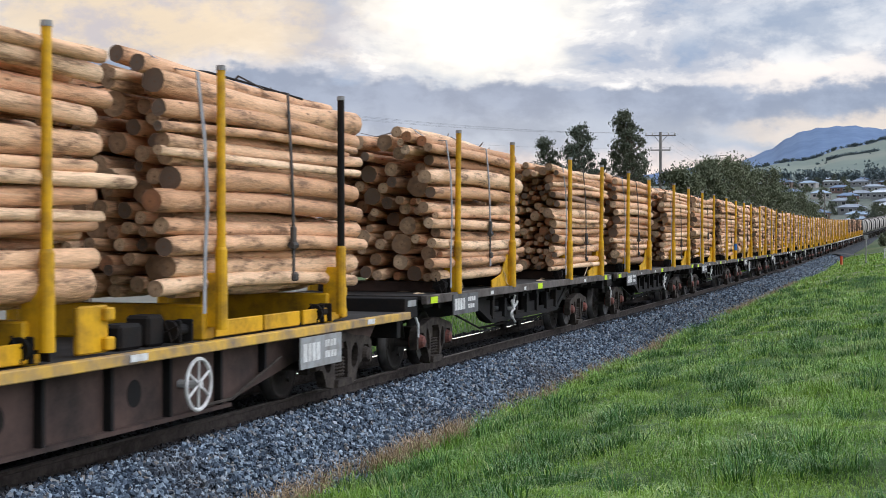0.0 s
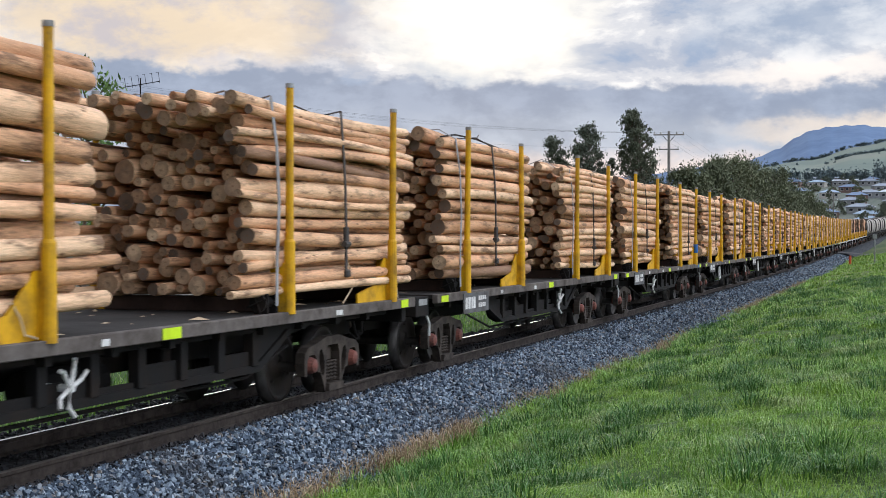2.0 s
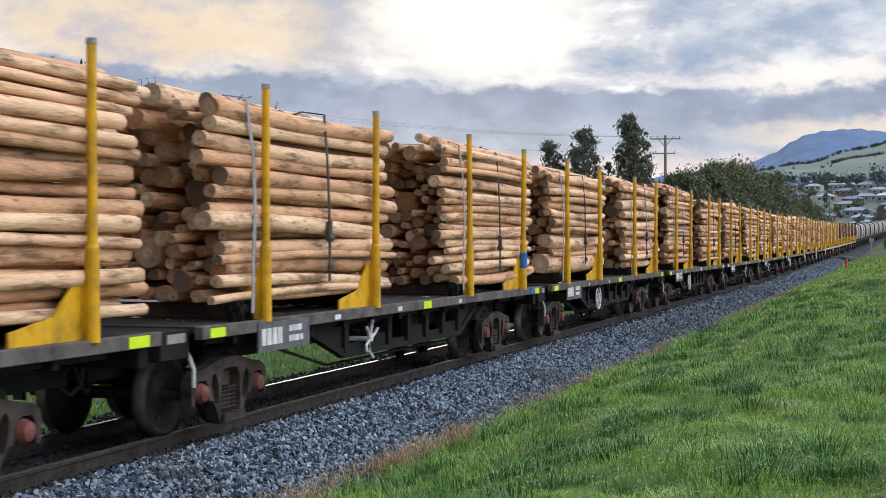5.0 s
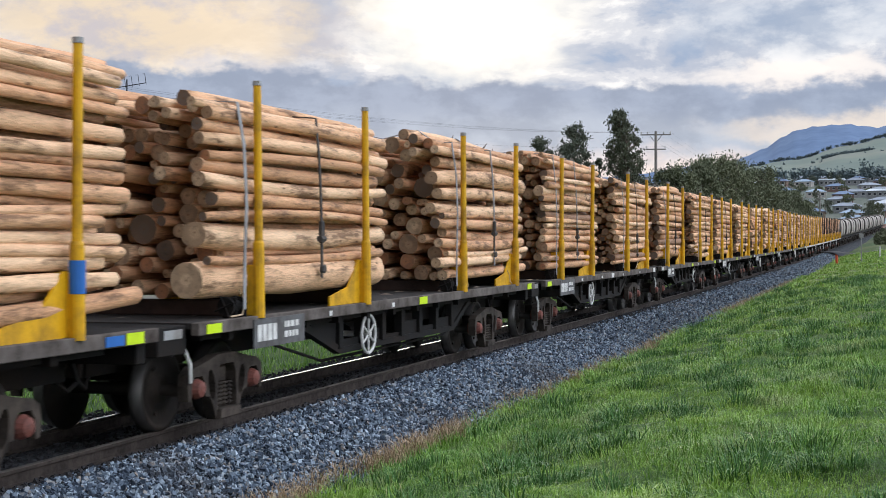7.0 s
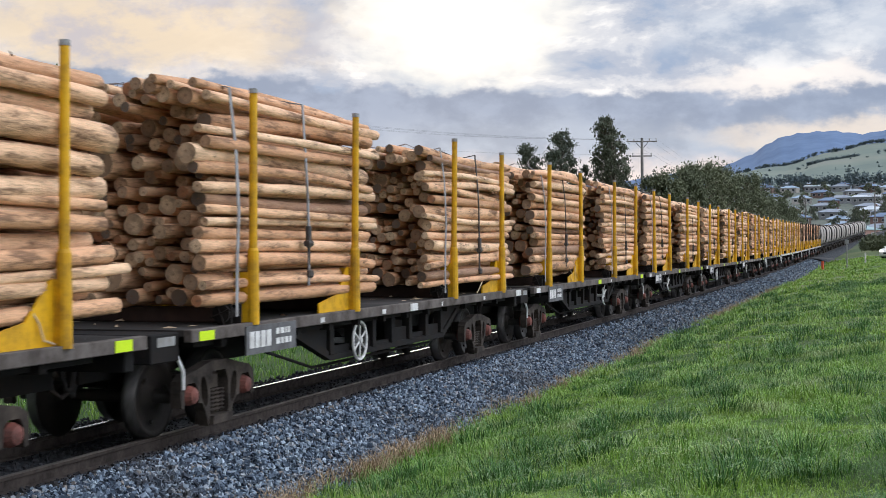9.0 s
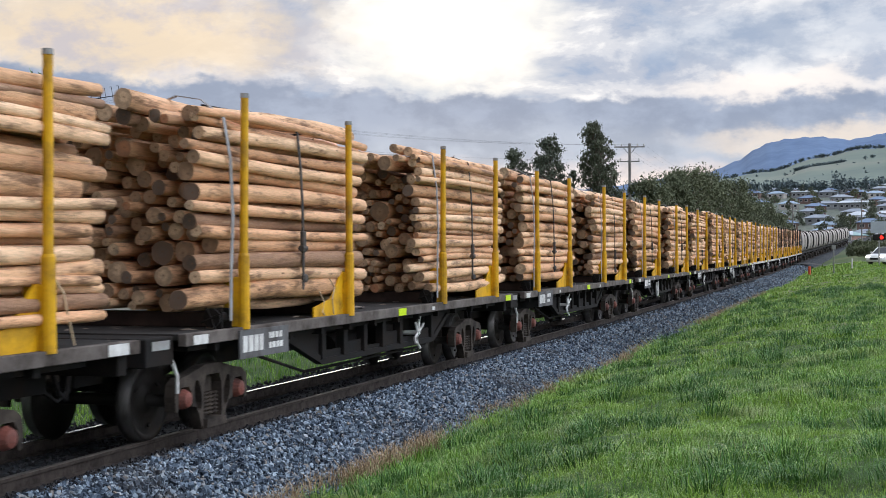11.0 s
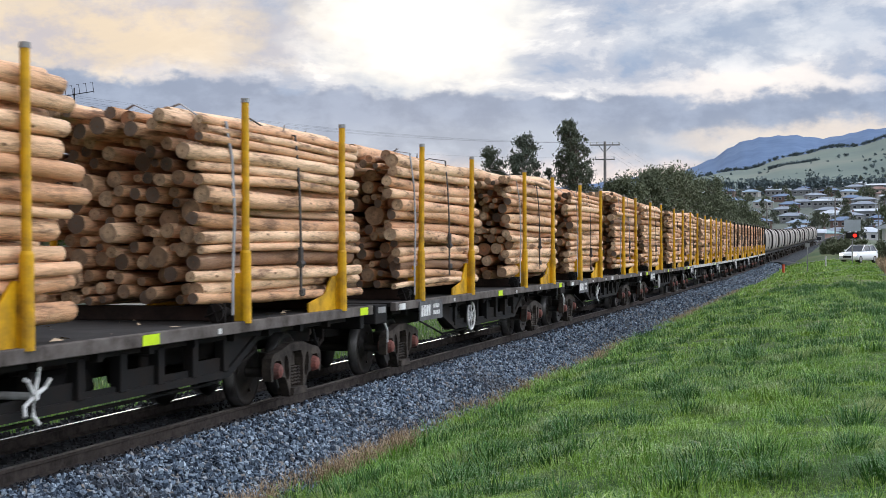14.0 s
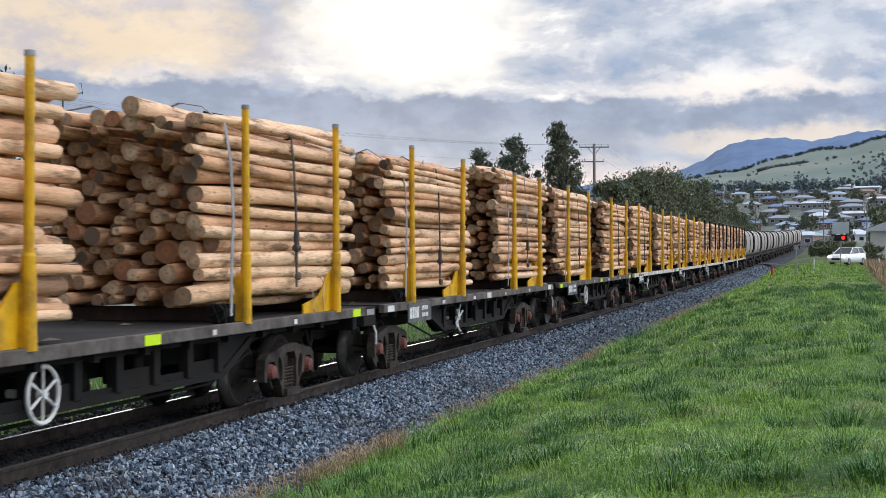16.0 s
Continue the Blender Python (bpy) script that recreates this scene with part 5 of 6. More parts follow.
ROOFS = [roof_mat("pale_blue_roof", (0.34, 0.44, 0.55)), roof_mat("white_roof", (0.60, 0.65, 0.70)), roof_mat("grey_roof", (0.30, 0.34, 0.40)), roof_mat("teal_roof", (0.32, 0.46, 0.47)),
         roof_mat("dark_blue_roof", (0.17, 0.24, 0.36)), roof_mat("terracotta_roof", (0.27, 0.17, 0.14))]
WALLS = [roof_mat("cream_wall", (0.54, 0.51, 0.47)), roof_mat("brick_wall", (0.26, 0.17, 0.15)), roof_mat("grey_wall", (0.32, 0.33, 0.34)), roof_mat("salmon_wall", (0.60, 0.38, 0.32)), roof_mat("white_wall", (0.72, 0.72, 0.71))]
PANE = surface("dark_pane", lambda n, o, r: ((0.03, 0.035, 0.045), None, None), 0.08)


def house(wd, dp, ht, rise, hip, wall, roof, windows=3, chimney=True, label="", name="house"):
    """A one-storey house: walls, roof with eaves, windows with frames, a door and a chimney. Its datum is the middle of its floor."""
    h = tagged(new(name), label, name)
    part("wall", block(bmesh.new(), -wd / 2, wd / 2, -dp / 2, dp / 2, -2.5, ht), wall, h)
    e = 0.5
    bm = bmesh.new()
    x, y, rx = wd / 2 + e, dp / 2 + e, (wd / 2 - dp * 0.45 if hip else wd / 2 + e)
    low = [bm.verts.new(p) for p in ((-x, -y, ht), (x, -y, ht), (x, y, ht), (-x, y, ht))]
    lift = [bm.verts.new(v.co + Vector((0, 0, 0.15))) for v in low]
    top = [bm.verts.new((-rx, 0, ht + rise)), bm.verts.new((rx, 0, ht + rise))]
    bm.faces.new(low[::-1])
    for i in range(4):
        bm.faces.new((low[i], low[(i + 1) % 4], lift[(i + 1) % 4], lift[i]))
    bm.faces.new((lift[0], lift[1], top[1], top[0])), bm.faces.new((lift[2], lift[3], top[0], top[1]))
    bm.faces.new((lift[1], lift[2], top[1])), bm.faces.new((lift[3], lift[0], top[0]))
    bmesh.ops.recalc_face_normals(bm, faces=bm.faces[:])
    rf = part("roof", bm, roof, h)
    if chimney:
        part("chimney", block(bmesh.new(), wd * 0.18, wd * 0.18 + 0.6, -0.3, 0.3, ht + rise * 0.4, ht + rise + 0.6, 0.03), WALLS[1], rf, "brick chimney")
    for i in range(windows):
        cx = -wd / 2 + wd * (i + 0.6) / (windows + 0.2)
        win = part("window", block(bmesh.new(), cx - 0.85, cx + 0.85, -dp / 2 - 0.05, -dp / 2 + 0.02, 0.8, 2.1, 0.02), WALLS[4], h, "white window frame")
        part("pane", block(bmesh.new(), cx - 0.72, cx + 0.72, -dp / 2 - 0.06, -dp / 2 - 0.045, 0.92, 1.98), PANE, win)
    part("door", block(bmesh.new(), wd * 0.30, wd * 0.30 + 0.95, -dp / 2 - 0.04, -dp / 2 + 0.02, 0.0, 2.05, 0.01), WALLS[2], h)
    return h


types = [house(10, 7, 2.6, 1.6, True, WALLS[0], ROOFS[0], label="cream house under a pale blue hipped roof"),
         house(11.5, 7, 2.6, 1.3, False, WALLS[1], ROOFS[2], label="brick house under a grey gabled roof"),
         house(9.5, 7.5, 2.7, 1.8, True, WALLS[4], ROOFS[1], label="white house under a pale metal roof"),
         house(14, 8, 3.0, 1.2, False, WALLS[2], ROOFS[1], 5, False, label="long grey house under a white roof"),
         house(10, 7, 2.6, 1.7, True, WALLS[1], ROOFS[4], label="brick house under a dark blue roof"),
         house(11, 7, 2.6, 1.6, True, WALLS[2], ROOFS[2], label="grey house under a grey tiled roof"),
         house(10, 7, 2.6, 1.7, True, WALLS[0], ROOFS[5], label="cream house under a terracotta roof"),
         house(12, 8, 2.8, 1.6, True, WALLS[3], ROOFS[3], label="salmon house under a teal roof")]
for h in types:
    tagged(h, group="houses of the town")
town = [(7, 0.75, 455), (2, 2.2, 450), (0, 3.6, 470), (3, 1.4, 420), (2, -1.2, 470), (5, -2.6, 460)]
rr = random.Random(5)
for row, d in enumerate((500, 535, 570, 610, 650, 695, 740, 790, 845, 900)):
    step = math.degrees(14.5 / d)
    b = 7.5 + rr.uniform(0, step)
    while b > -7.5:
        if rr.random() < 0.88:
            town.append((rr.choice((0, 1, 2, 3, 4, 5, 5, 0, 4, 5, 0, 3, 4, 1, 5, 6)), b, d + rr.uniform(-16, 16)))
        b -= step * rr.uniform(0.85, 1.35)
seen = set()
for k, b, d in town:
    x, y = bearing(b, d)
    m = pose(x, y, float(ground_z(x, y)) + 0.2, 0, 0, b + rr.uniform(-28, 28))
    if k in seen:
        copy_thing(types[k], m)
    else:
        seen.add(k)
        types[k].matrix_basis = m

garden = [tree("garden_tree", 80 + i, h, wd, 1000, lm, 0.34, 0.12, "dark garden tree among the houses", clumps=22, group="garden trees of the town", tall=1.2)
          for i, (h, wd, lm) in enumerate(((5.5, 5.5, BUSH_LEAF), (7.5, 5.0, GUM_LEAF), (4.2, 6.0, BUSH_LEAF), (6.0, 6.5, GUM_LEAF)))]
for i in range(130):
    d = 430 * (2.15 ** rr.random())
    b = rr.uniform(-8, 8)
    if d < 480 and rr.random() < 0.6:
        continue
    x, y = bearing(b, d)
    m = pose(x, y, float(ground_z(x, y)), 0, 0, rr.uniform(0, 360))
    if i < 4:
        garden[i].matrix_basis = m
    else:
        copy_thing(garden[i % 4], m)

# woods along the crest and dark thickets on the pasture: too far to count
blobs = []
for i in range(330):
    b = rr.uniform(9, -9)
    hh = (170 - 8.5 * b + 3 * math.sin(b * 1.3) + 2 * math.sin(b * 3.1 + 1)) / 2450 * 1750 + 1.94
    x, y = bearing(b, 1735)
    s = rr.uniform(1.6, 3.4)
    blobs.append((x, y, hh + s * 0.3, s))
for i in range(220):
    b, u = (rr.gauss(-2.7, 0.7), rr.uniform(0.12, 0.62)) if i < 150 else (rr.uniform(6, -7), rr.uniform(0.05, 0.75))
    d = 900 + 850 * u
    crest_z = (170 - 8.5 * b) / 2450 * 1750 + 1.94
    x, y = bearing(b, d)
    s = rr.uniform(1.0, 2.6)
    blobs.append((x, y, 38 + u ** 1.08 * (crest_z - 38) + s * 0.3, s))
for i in range(130):
    b, d = 2.6 - 1.95 * i / 130, 1480 + rr.uniform(-8, 8)
    u = (d - 900) / 850
    crest_z = (170 - 8.5 * b) / 2450 * 1750 + 1.94
    x, y = bearing(b, d)
    blobs.append((x, y, 38 + u ** 1.08 * (crest_z - 38) + 1.5, rr.uniform(1.6, 3.0)))
for i in range(260):
    b, d = rr.uniform(9, -9), rr.uniform(850, 930)
    x, y = bearing(b, d)
    blobs.append((x, y, 40 + rr.uniform(0, 3), rr.uniform(2.5, 5)))
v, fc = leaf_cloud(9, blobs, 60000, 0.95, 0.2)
# leaf colour lightened and blued to paint in the haze of distance
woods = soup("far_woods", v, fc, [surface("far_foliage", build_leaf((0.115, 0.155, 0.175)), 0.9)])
tagged(woods, "dark trees scattered over the far pasture hill, tinted with bluish haze", "woods", kind="stuff")

# the level crossing: road, waiting car, signal, marker posts, a shed
ROAD = worn("grey_asphalt", (0.065, 0.065, 0.07), (0.10, 0.095, 0.09), 0.5, 1.0, 0.9, 0.0, 60.0)
u = np.linspace(-22, 60, 42)
RX, RY = np.stack([u, u], 1), np.stack([152 + 0 * u - 0.10 * u, 158 + 0 * u - 0.10 * u], 1)
RZ = np.where(np.abs(RX) < 2.8, line_z(RY) - 0.01, ground_z(RX, RY) + 0.05)
grid_sheet("road", RX, RY, RZ, ROAD)
tagged(bpy.data.objects["road"], "grey asphalt road over the level crossing", "road", kind="structure")

CAR_WHITE = surface("white_car_paint", lambda n, o, r: ((0.78, 0.79, 0.80), None, None), 0.25)
TYRE = plain("tyre_rubber", (0.025, 0.025, 0.025), 0.9)


def car():
    c = tagged(new("car"), "white sport utility car waiting with headlights on", "car")
    bm = bmesh.new()
    sec = [(-2.32, 0.35, 0.62), (-2.26, 0.32, 0.86), (-2.05, 0.28, 0.97), (-1.1, 0.26, 1.08), (0.6, 0.26, 1.12), (1.7, 0.28, 1.14), (2.2, 0.34, 1.08), (2.30, 0.45, 0.85)]
    prev = None
    for y, z0, z1 in sec:
        hw = 0.93 if abs(y) < 2.1 else 0.80
        ring = [bm.verts.new(p) for p in ((-hw, y, z0), (hw, y, z0), (hw, y, (z0 + z1) / 2), (hw * 0.96, y, z1), (-hw * 0.96, y, z1), (-hw, y, (z0 + z1) / 2))]
        if prev:
            for i in range(6):
                bm.faces.new((prev[i], prev[(i + 1) % 6], ring[(i + 1) % 6], ring[i]))
        else:
            bm.faces.new(ring[::-1])
        prev = ring
    bm.faces.new(prev)
    bmesh.ops.recalc_face_normals(bm, faces=bm.faces[:])
    part("body", bm, CAR_WHITE, c, "", True)
    bm = bmesh.new()
    low = [bm.verts.new(p) for p in ((-0.87, -1.10, 1.06), (0.87, -1.10, 1.06), (0.86, 2.15, 1.10), (-0.86, 2.15, 1.10))]
    top = [bm.verts.new(p) for p in ((-0.66, -0.15, 1.66), (0.66, -0.15, 1.66), (0.64, 1.60, 1.66), (-0.64, 1.60, 1.66))]
    for i in range(4):
        bm.faces.new((low[i], low[(i + 1) % 4], top[(i + 1) % 4], top[i]))
    part("windows", bm, PANE, c, "dark glass")
    part("roof", block(bmesh.new(), -0.67, 0.67, -0.20, 1.72, 1.65, 1.72, 0.03), CAR_WHITE, c)
    for y in (-0.2, 0.75, 1.7):
        for s in (-1, 1):
            part("pillar", tube(bmesh.new(), (s * 0.87, y - (0.9 if y < 0 else -0.35 if y > 1.5 else 0), 1.08), (s * 0.67, y if y < 1.5 else 1.6, 1.67), 0.045, n=6), CAR_WHITE, c)
    part("grille", block(bmesh.new(), -0.42, 0.42, -2.35, -2.25, 0.50, 0.68, 0.02), TYRE, c, "dark grille")
    lamp = glowing("headlight_glow", (1.0, 0.92, 0.75), 6.0)
    for s in (-1, 1):
        part("headlight", block(bmesh.new(), s * 0.66 - 0.19, s * 0.66 + 0.19, -2.31, -2.12, 0.72, 0.88, 0.03), lamp, c, "lit headlight")
        part("mirror", block(bmesh.new(), s * 1.0 - 0.09, s * 1.0 + 0.09, -0.95, -0.83, 1.12, 1.27, 0.03), CAR_WHITE, c)
        for y in (-1.42, 1.40):
            wh = part("wheel", lathe(bmesh.new(), [(s * 0.72, 0.33), (s * 0.74, 0.36), (s * 0.90, 0.36), (s * 0.94, 0.32)], 20, (0, y, 0.36)), TYRE, c)
            part("rim", lathe(bmesh.new(), [(s * 0.935, 0.23), (s * 0.95, 0.20), (s * 0.945, 0.05)], 16, (0, y, 0.36)), PALE, wh, "grey rim")
    return c


x, y = bearing(-0.85, 138)
c = stand(car(), x, y, 0.0, -28)

x, y = bearing(-0.60, 130)
sig = tagged(new("crossing_signal"), "level crossing signal with grey board and red light", "signal")
part("post", tube(bmesh.new(), (0, 0, -0.3), (0, 0, 4.0), 0.055, n=10), PALE, sig)
part("board", block(bmesh.new(), -0.72, 0.72, -0.06, -0.03, 3.0, 4.05, 0.01), roof_mat("grey_board", (0.48, 0.54, 0.60)), sig, "pale grey board")
part("back_plate", block(bmesh.new(), -0.55, 0.55, -0.10, -0.06, 2.35, 2.90, 0.05), TYRE, sig, "black lamp plate")
for s, m in ((-0.3, TYRE), (0.22, glowing("red_signal_glow", (1.0, 0.02, 0.01), 2.2))):
    bm = bmesh.new()
    tube(bm, (s, -0.17, 2.62), (s, -0.10, 2.62), 0.16, n=16)
    part("lamp", bm, m, sig, "lit red lamp" if s > 0 else "unlit lamp")
stand(sig, x, y)


def marker(name, b, d, h, ra, mat, label, plate_mat=None):
    x, y = bearing(b, d)
    o = tagged(new(name), label, "post")
    part("post", tube(bmesh.new(), (0, 0, -0.2), (0, 0, h), ra, ra * 0.9, 8), mat, o)
    if plate_mat:
        part("plate", block(bmesh.new(), -0.16, 0.16, -0.05, -0.03, h - 0.32, h, 0.01), plate_mat, o)
    return stand(o, x, y)


marker("marker_post", 2.06, 116, 0.75, 0.11, ORANGE, "short orange-red marker post beside the track")
marker("sign_post", 1.12, 108, 2.1, 0.04, PALE, "thin grey post with a small plate", PALE)
marker("fence_post", 0.42, 122, 0.9, 0.07, CHALK, "short white post by the crossing")
marker("fence_post", -2.05, 124, 0.9, 0.07, CHALK, "short white post by the crossing")
for b, d in ((0.05, 240), (2.7, 235), (-1.6, 300), (4.6, 320)):
    x, y = bearing(b, d)
    utility_pole(x, y, 8.5)

shed = house(15, 9, 2.9, 2.0, False, WALLS[4], ROOFS[1], 2, False, label="white weatherboard shed with a pale gabled roof", name="shed")
x, y = bearing(-3.1, 168)
shed.matrix_basis = pose(x + 2.4, y, float(ground_z(x, y)) + 0.75, 0, 0, 72)
for i, (b, d, h, wd) in enumerate(((-1.75, 152, 2.0, 2.6), (-2.15, 230, 8.0, 5.5), (-2.6, 235, 7.5, 6.0), (-0.2, 190, 2.0, 3.5), (-0.9, 178, 2.0, 3.0), (0.1, 200, 1.8, 3.5))):
    stand(tree("garden_bush", 130 + i, h, wd, 2600, BUSH_LEAF, 0.16 if h < 4 else 0.26, 0.05, "dark green shrub near the crossing", "bush", clumps=30, tall=1.25), *bearing(b, d))

# the house behind the train, with its aerial
x, y = bearing(30.75, 44)
near = house(12, 8, 2.6, 1.6, True, WALLS[0], ROOFS[2], label="cream house under a grey roof behind the railway")
near.matrix_basis = pose(x, y, float(ground_z(x, y)) + 0.1, 0, 0, 31)
aerial = tagged(new("aerial"), "thin dark television aerial on a roof mast", "aerial")
part("mast", tube(bmesh.new(), (0, 0, -1.4), (0, 0, 2.35), 0.02, n=6), BLACK_STEEL, aerial)
part("boom", tube(bmesh.new(), (-0.55, 0, 2.05), (0.60, 0, 2.25), 0.014, n=6), BLACK_STEEL, aerial)
for k in range(6):
    q = Vector((-0.5 + 0.21 * k, 0, 2.06 + 0.036 * k))
    bm = bmesh.new()
    path_tube(bm, [q + Vector((-0.07, 0, 0.28)), q + Vector((0, 0, 0.29)), q + Vector((0, 0.25, -0.02))], 0.008, 5)
    part("element", bm, BLACK_STEEL, aerial)
aerial.matrix_basis = pose(x, y, float(ground_z(x, y)) + 5.05, 0, 0, 20)


# ---- loose ballast and grass: far too many to count
def stones(n, seed, y0, y1, near, lo, hi):
    """Crushed stones heaped on the shoulder and between the rails."""
    rs = np.random.RandomState(seed)
    y = y0 + (y1 - y0) * rs.uniform(0, 1, n) ** near
    d = rs.uniform(lo, hi, n)
    z = np.interp(d, prof[:, 0], prof[:, 1]) + line_z(y) + 0.018 + rs.uniform(-0.035, 0.045, n) * np.clip((np.abs(d) - 0.5) * 2.5, 0.3, 1)
    z += np.where(np.abs(d) > 0.95, 0.035, 0.0) * np.clip(1.7 - np.abs(d), 0, 1)
    s = rs.uniform(0.009, 0.0215, n) * (1 + np.maximum(0, y - 30) / 70)
    cube = np.array([(-1, -1, -1), (1, -1, -1), (1, 1, -1), (-1, 1, -1), (-1, -1, 1), (1, -1, 1), (1, 1, 1), (-1, 1, 1)], float)
    v = cube[None] * (1 + rs.uniform(-0.45, 0.35, (n, 8, 3))) * rs.uniform(0.45, 1.35, (n, 1, 3))
    q = rs.normal(size=(n, 4))
    q /= np.linalg.norm(q, axis=1, keepdims=True)
    a, b, c, e = q.T
    R = np.stack([1 - 2 * (c * c + e * e), 2 * (b * c - a * e), 2 * (b * e + a * c), 2 * (b * c + a * e), 1 - 2 * (b * b + e * e), 2 * (c * e - a * b),
                  2 * (b * e - a * c), 2 * (c * e + a * b), 1 - 2 * (b * b + c * c)], -1).reshape(n, 3, 3)
    v = np.einsum("nij,nkj->nki", R, v) * s[:, None, None]
    v += np.stack([d + line_x(y), y, z], -1)[:, None]
    f6 = np.array([(0, 3, 2, 1), (4, 5, 6, 7), (0, 1, 5, 4), (1, 2, 6, 5), (2, 3, 7, 6), (3, 0, 4, 7)])
    fc = (np.arange(n)[:, None, None] * 8 + f6[None]).reshape(-1, 4)
    return v.reshape(-1, 3), fc


v1, f1 = stones(76000, 1, 7.0, 30.0, 1.25, 0.98, 2.75)
v2, f2 = stones(26000, 2, 30.0, 150.0, 1.6, 0.98, 2.75)
gravel = soup("ballast_stones", np.concatenate([v1, v2]), np.concatenate([f1, f2 + len(v1)]), [STONE])
tagged(gravel, "loose crushed blue-grey ballast stones", "gravel", kind="stuff")
v1, f1 = stones(14000, 11, 7.0, 60.0, 1.5, -2.5, 0.52)
v2, f2 = stones(9000, 13, 7.0, 90.0, 1.5, 0.64, 1.12)
v1, f1 = np.concatenate([v1, v2]), np.concatenate([f1, f2 + len(v1)])
OILY = worn("oily_stone", (0.05, 0.05, 0.055), (0.022, 0.02, 0.02), 0.5, 6.0, 0.75)
dark = soup("oily_ballast", v1, f1, [OILY])
tagged(dark, "dark oil-stained ballast between the rails", "gravel", kind="stuff")


def blades(name, n, seed, place_xy, length, width, material, label, droop=0.5, category="grass"):
    """Tapered, bent grass blades; those of a tuft lean away from its middle. place_xy gives places, sizes and ways of leaning."""
    rs = np.random.RandomState(seed)
    x, y, scale, *lean = place_xy(rs, n)
    z = ground_z(x, y) - 0.01
    L = length * scale * rs.uniform(0.45, 1.25, n)
    wd = width * scale ** 0.7 * rs.uniform(0.7, 1.3, n)
    an = lean[0] + rs.normal(0, 0.55, n) if lean else rs.uniform(0, math.tau, n)
    ln = rs.uniform(0.15, 1.0, n) * droop
    ox, oy = np.cos(an), np.sin(an)
    # the flat of a blade is turned by chance
    tw = an + math.pi / 2 + rs.normal(0, 0.6, n)
    base = np.stack([x, y, z], -1)
    side = np.stack([np.cos(tw) * wd, np.sin(tw) * wd, 0 * wd], -1)
    mid = base + np.stack([ox * L * ln * 0.30, oy * L * ln * 0.30, L * 0.55], -1)
    tip = base + np.stack([ox * L * ln, oy * L * ln, L * (1.0 - 0.42 * ln)], -1)
    v = np.stack([base - side, base + side, mid + side * 0.8, mid - side * 0.8, tip], 1).reshape(-1, 3)
    k = np.arange(n)[:, None] * 5
    fc = np.concatenate([k + np.array([[0, 1, 2]]), k + np.array([[0, 2, 3]]), k + np.array([[3, 2, 4]])])
    ob = soup(name, v, fc, [material])
    return tagged(ob, label, category, kind="stuff")


def edge_x(y):
    """The ragged edge between ballast and grass."""
    return 2.42 + 0.08 * np.sin(y * 0.9) + 0.08 * np.sin(y * 2.7 + 1) + 0.22 * np.exp(-((y - 31) / 3.0) ** 2) - 0.55 * np.exp(-((y - 40.5) / 4.5) ** 2) + line_x(y)


def lawn(y0, y1, x1, power, each=44):
    """Grass that stands in tufts of many sizes with thin short grass between them."""
    def place_xy(rs, n):
        y = y0 + (y1 - y0) * rs.uniform(0, 1, n) ** power
        hi = np.minimum(x1, 8.6 + 0.02 * y)
        x = edge_x(y) + (hi - edge_x(y)) * rs.uniform(0, 1, n)
        m = max(1, n // each)
        first = np.arange(n) % m
        size = rs.gamma(2.2, 0.45, m)[first]
        spread = (0.045 + 0.050 * size) * (1 + y[first] / 45)
        off = rs.normal(0, 1, (2, n)) * spread
        tuft = rs.uniform(size=n) < 0.78
        sway = rs.uniform(0, math.tau, m)[first]
        lean = np.where(tuft, np.arctan2(off[1] + 0.5 * spread * np.sin(sway), off[0] + 0.5 * spread * np.cos(sway)), rs.uniform(0, math.tau, n))
        x = np.where(tuft, x[first] + off[0], x)
        y = np.where(tuft, y[first] + off[1], y)
        swell = 0.60 + 0.22 * np.sin(x * 1.3 + 0.7 * y) * np.sin(y * 0.9 - x) + 0.20 * np.sin(3.9 * x + 1.9 * np.sin(1.3 * y)) * np.sin(2.6 * y + 2.1 * np.sin(1.9 * x))
        swell = swell * np.where(tuft, 0.55 + 0.55 * size, 0.55)
        return x, y, np.clip(swell, 0.25, 2.1) * (1 + np.maximum(0, y - 25) / 220), lean
    return place_xy


blades("grass", 330000, 3, lawn(8.0, 24.0, 12.0, 1.2), 0.125, 0.0032, BLADE, "lush green grass of uneven height", 1.35)
blades("grass", 110000, 4, lawn(23.0, 60.0, 12.0, 1.2, 36), 0.125, 0.0065, BLADE, "lush green grass of uneven height", 1.3)
blades("grass", 48000, 5, lawn(56.0, 152.0, 14.0, 1.1, 30), 0.13, 0.018, PALE_BLADE, "pale green grass of uneven height", 1.4)


def strip(y0, y1, lo, hi, power=1.3):
    def place_xy(rs, n):
        y = y0 + (y1 - y0) * rs.uniform(0, 1, n) ** power
        first = np.arange(n) % max(1, n // 40)
        y = y[first] + rs.normal(0, 0.09, n)
        x = edge_x(y) + (lo + (hi - lo) * rs.uniform(0, 1, n))[first] + rs.normal(0, 0.06, n)
        return x, y, rs.uniform(0.6, 1.2, n)
    return place_xy


def reeds(y0, y1, x0, x1):
    def place_xy(rs, n):
        y = rs.uniform(y0, y1, n)
        return rs.uniform(x0, x1, n) + 0.012 * y, y, rs.uniform(0.6, 1.3, n)
    return place_xy


def far_side(rs, n):
    y = 14 + 120 * rs.uniform(0, 1, n) ** 1.6
    return -2.4 - rs.uniform(0, 1, n) ** 1.4 * 9, y, np.full(n, 1.0) + y / 90


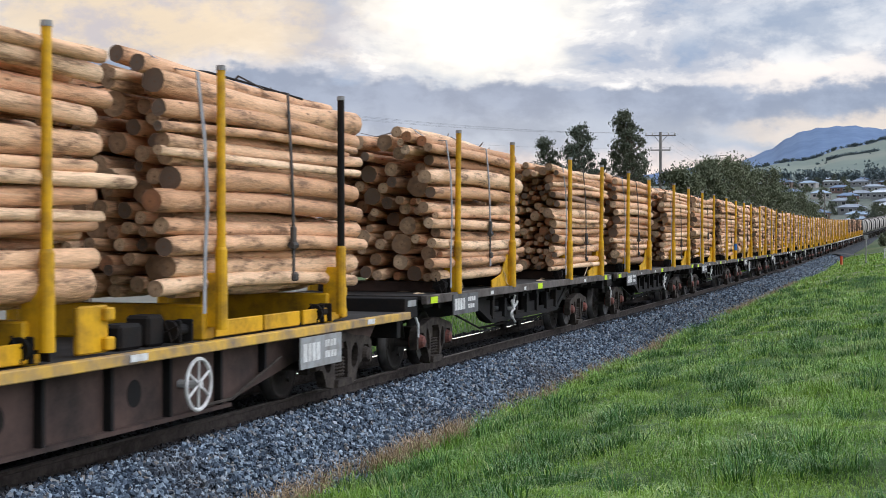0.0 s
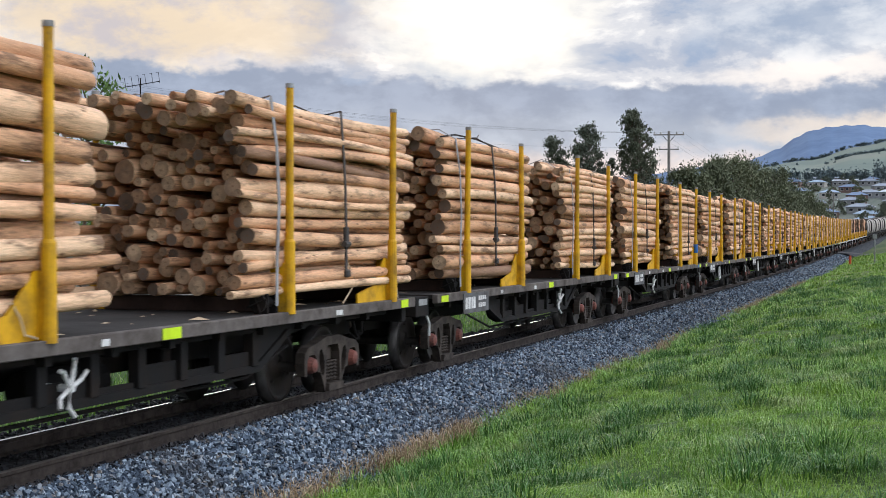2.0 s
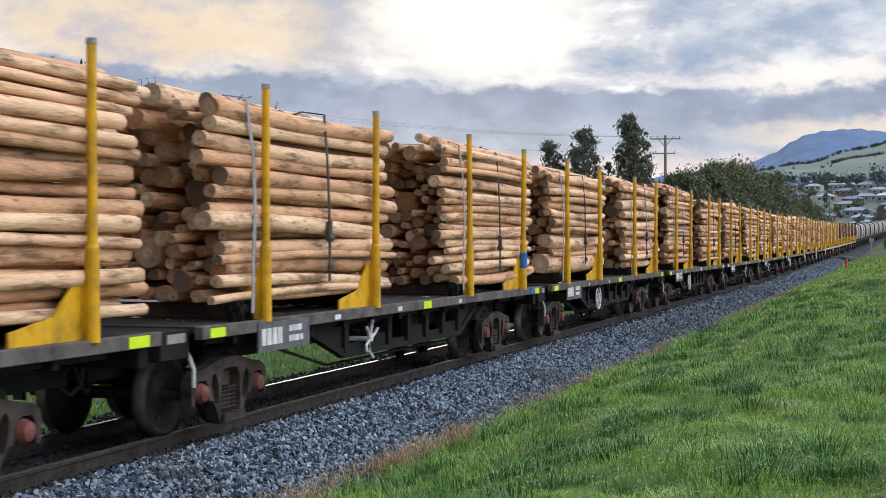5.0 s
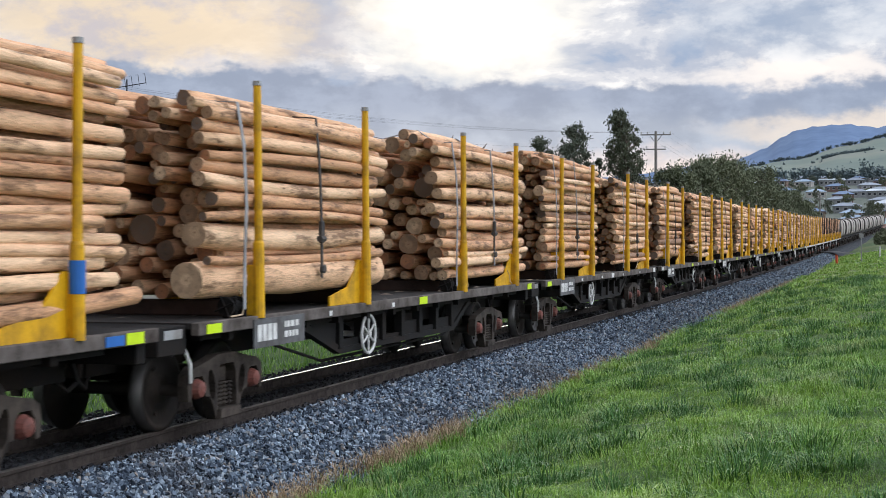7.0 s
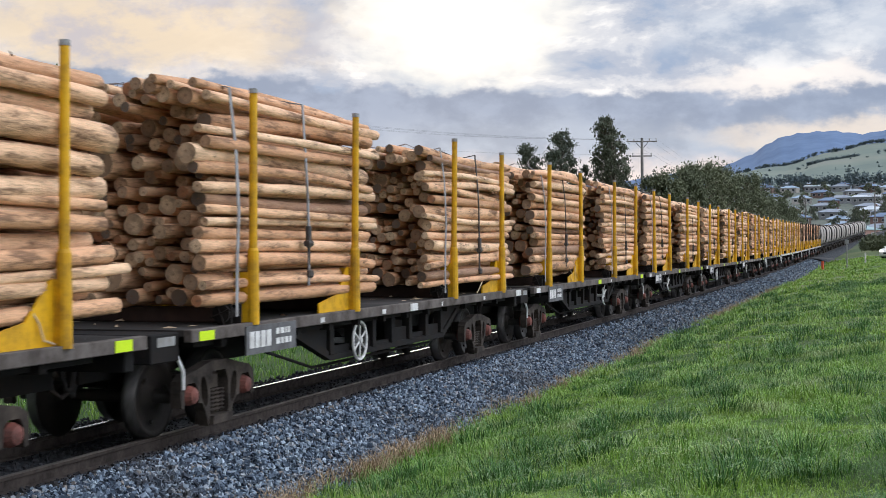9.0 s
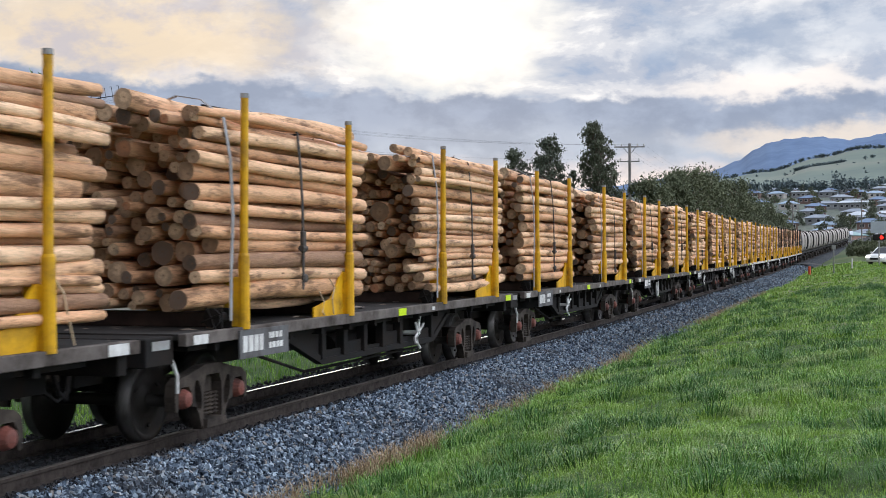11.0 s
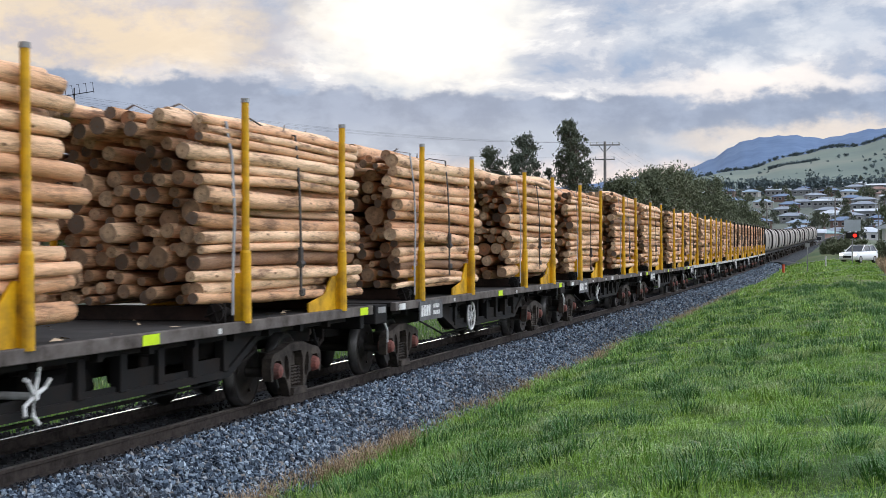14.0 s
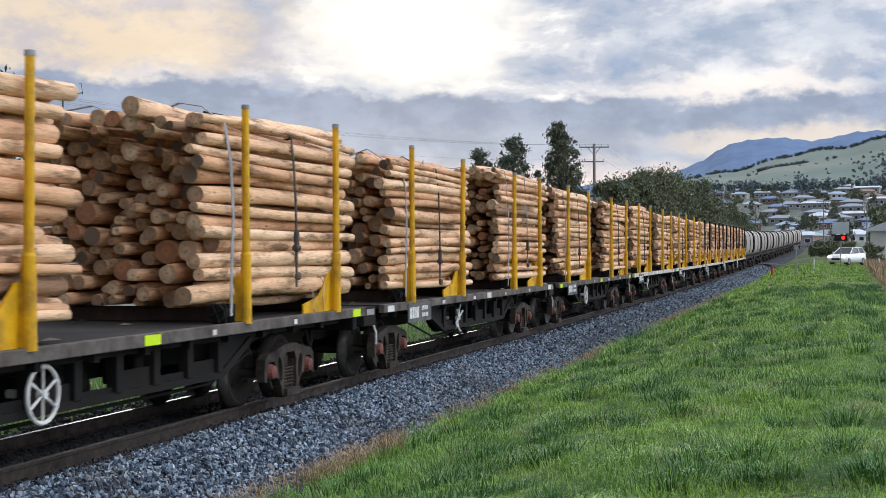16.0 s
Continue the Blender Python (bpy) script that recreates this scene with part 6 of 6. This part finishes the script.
STRAW = surface("dry_straw", lambda n, o, r: (n.ramp(n.tree.nodes.new("ShaderNodeNewGeometry").outputs["Random Per Island"], [(0.0, (0.22, 0.15, 0.09)), (0.6, (0.36, 0.26, 0.16)), (1.0, (0.50, 0.40, 0.26))]), None, None), 0.8)
blades("dry_grass", 21000, 6, strip(8.0, 80.0, -0.30, 0.06), 0.24, 0.0042, STRAW, "dry brown grass along the ballast edge", 1.0)
blades("dry_grass", 7000, 16, strip(10.5, 17.0, -0.26, 0.08, 1.0), 0.26, 0.0042, STRAW, "dry brown grass along the ballast edge", 1.1)
blades("dry_reeds", 18000, 7, reeds(45, 138, 9.6, 14.0), 0.75, 0.016, STRAW, "dry brown reeds beside the grass bank", 0.5, "reeds")
blades("far_grass", 30000, 8, far_side, 0.16, 0.008, BLADE, "green grass beyond the track", 0.7)


def tufts(rs, n):
    """Rank tussocks, each a fan of long arching blades."""
    m = max(1, n // 110)
    first = np.arange(n) % m
    cy = (8.5 + 60 * rs.uniform(0, 1, m) ** 1.5)[first]
    cx = edge_x(cy) + 0.25 + (8.6 + 0.02 * cy - edge_x(cy)) * rs.uniform(0, 1, m)[first]
    size = rs.uniform(0.55, 1.35, m)[first]
    off = rs.normal(0, 1, (2, n)) * 0.085 * size * (1 + cy / 80)
    return cx + off[0], cy + off[1], size * (1 + np.maximum(0, cy - 25) / 120), np.arctan2(off[1], off[0])


blades("grass_tufts", 46000, 12, tufts, 0.21, 0.0042, surface("tuft_blade", build_leaf((0.055, 0.16, 0.032)), 0.45), "darker taller grass tussocks on the bank", 1.45)
blades("edge_weeds", 30000, 14, strip(8.0, 90.0, -0.10, 0.34), 0.19, 0.0045, BLADE, "green weeds spilling over the ballast edge", 1.1, "weeds")
blades("grass", 30000, 15, lawn(28.0, 60.0, 12.0, 1.0, 30), 0.12, 0.0085, PALE_BLADE, "pale green grass of uneven height", 1.4)


def motions():
    times = [0.0, 1.0, 2.0, 3.5, 5.0, 7.0, 8.0, 9.0, 10.0, 11.0, 12.5, 14.5, 16.0]
    for thing, along in MOVERS:
        walk(thing, [(t, on_line(along - travelled(t))) for t in times])
    for wheelset, at, wagon in SPINNERS:
        rows, k = [], 0
        while k <= 200:
            t = 0.08 * k
            rows.append((t, Matrix.Translation(at) @ pose(0, 0, 0, math.degrees(travelled(t) / 0.42))))
            k += 1
        walk(wheelset, rows)


motions()
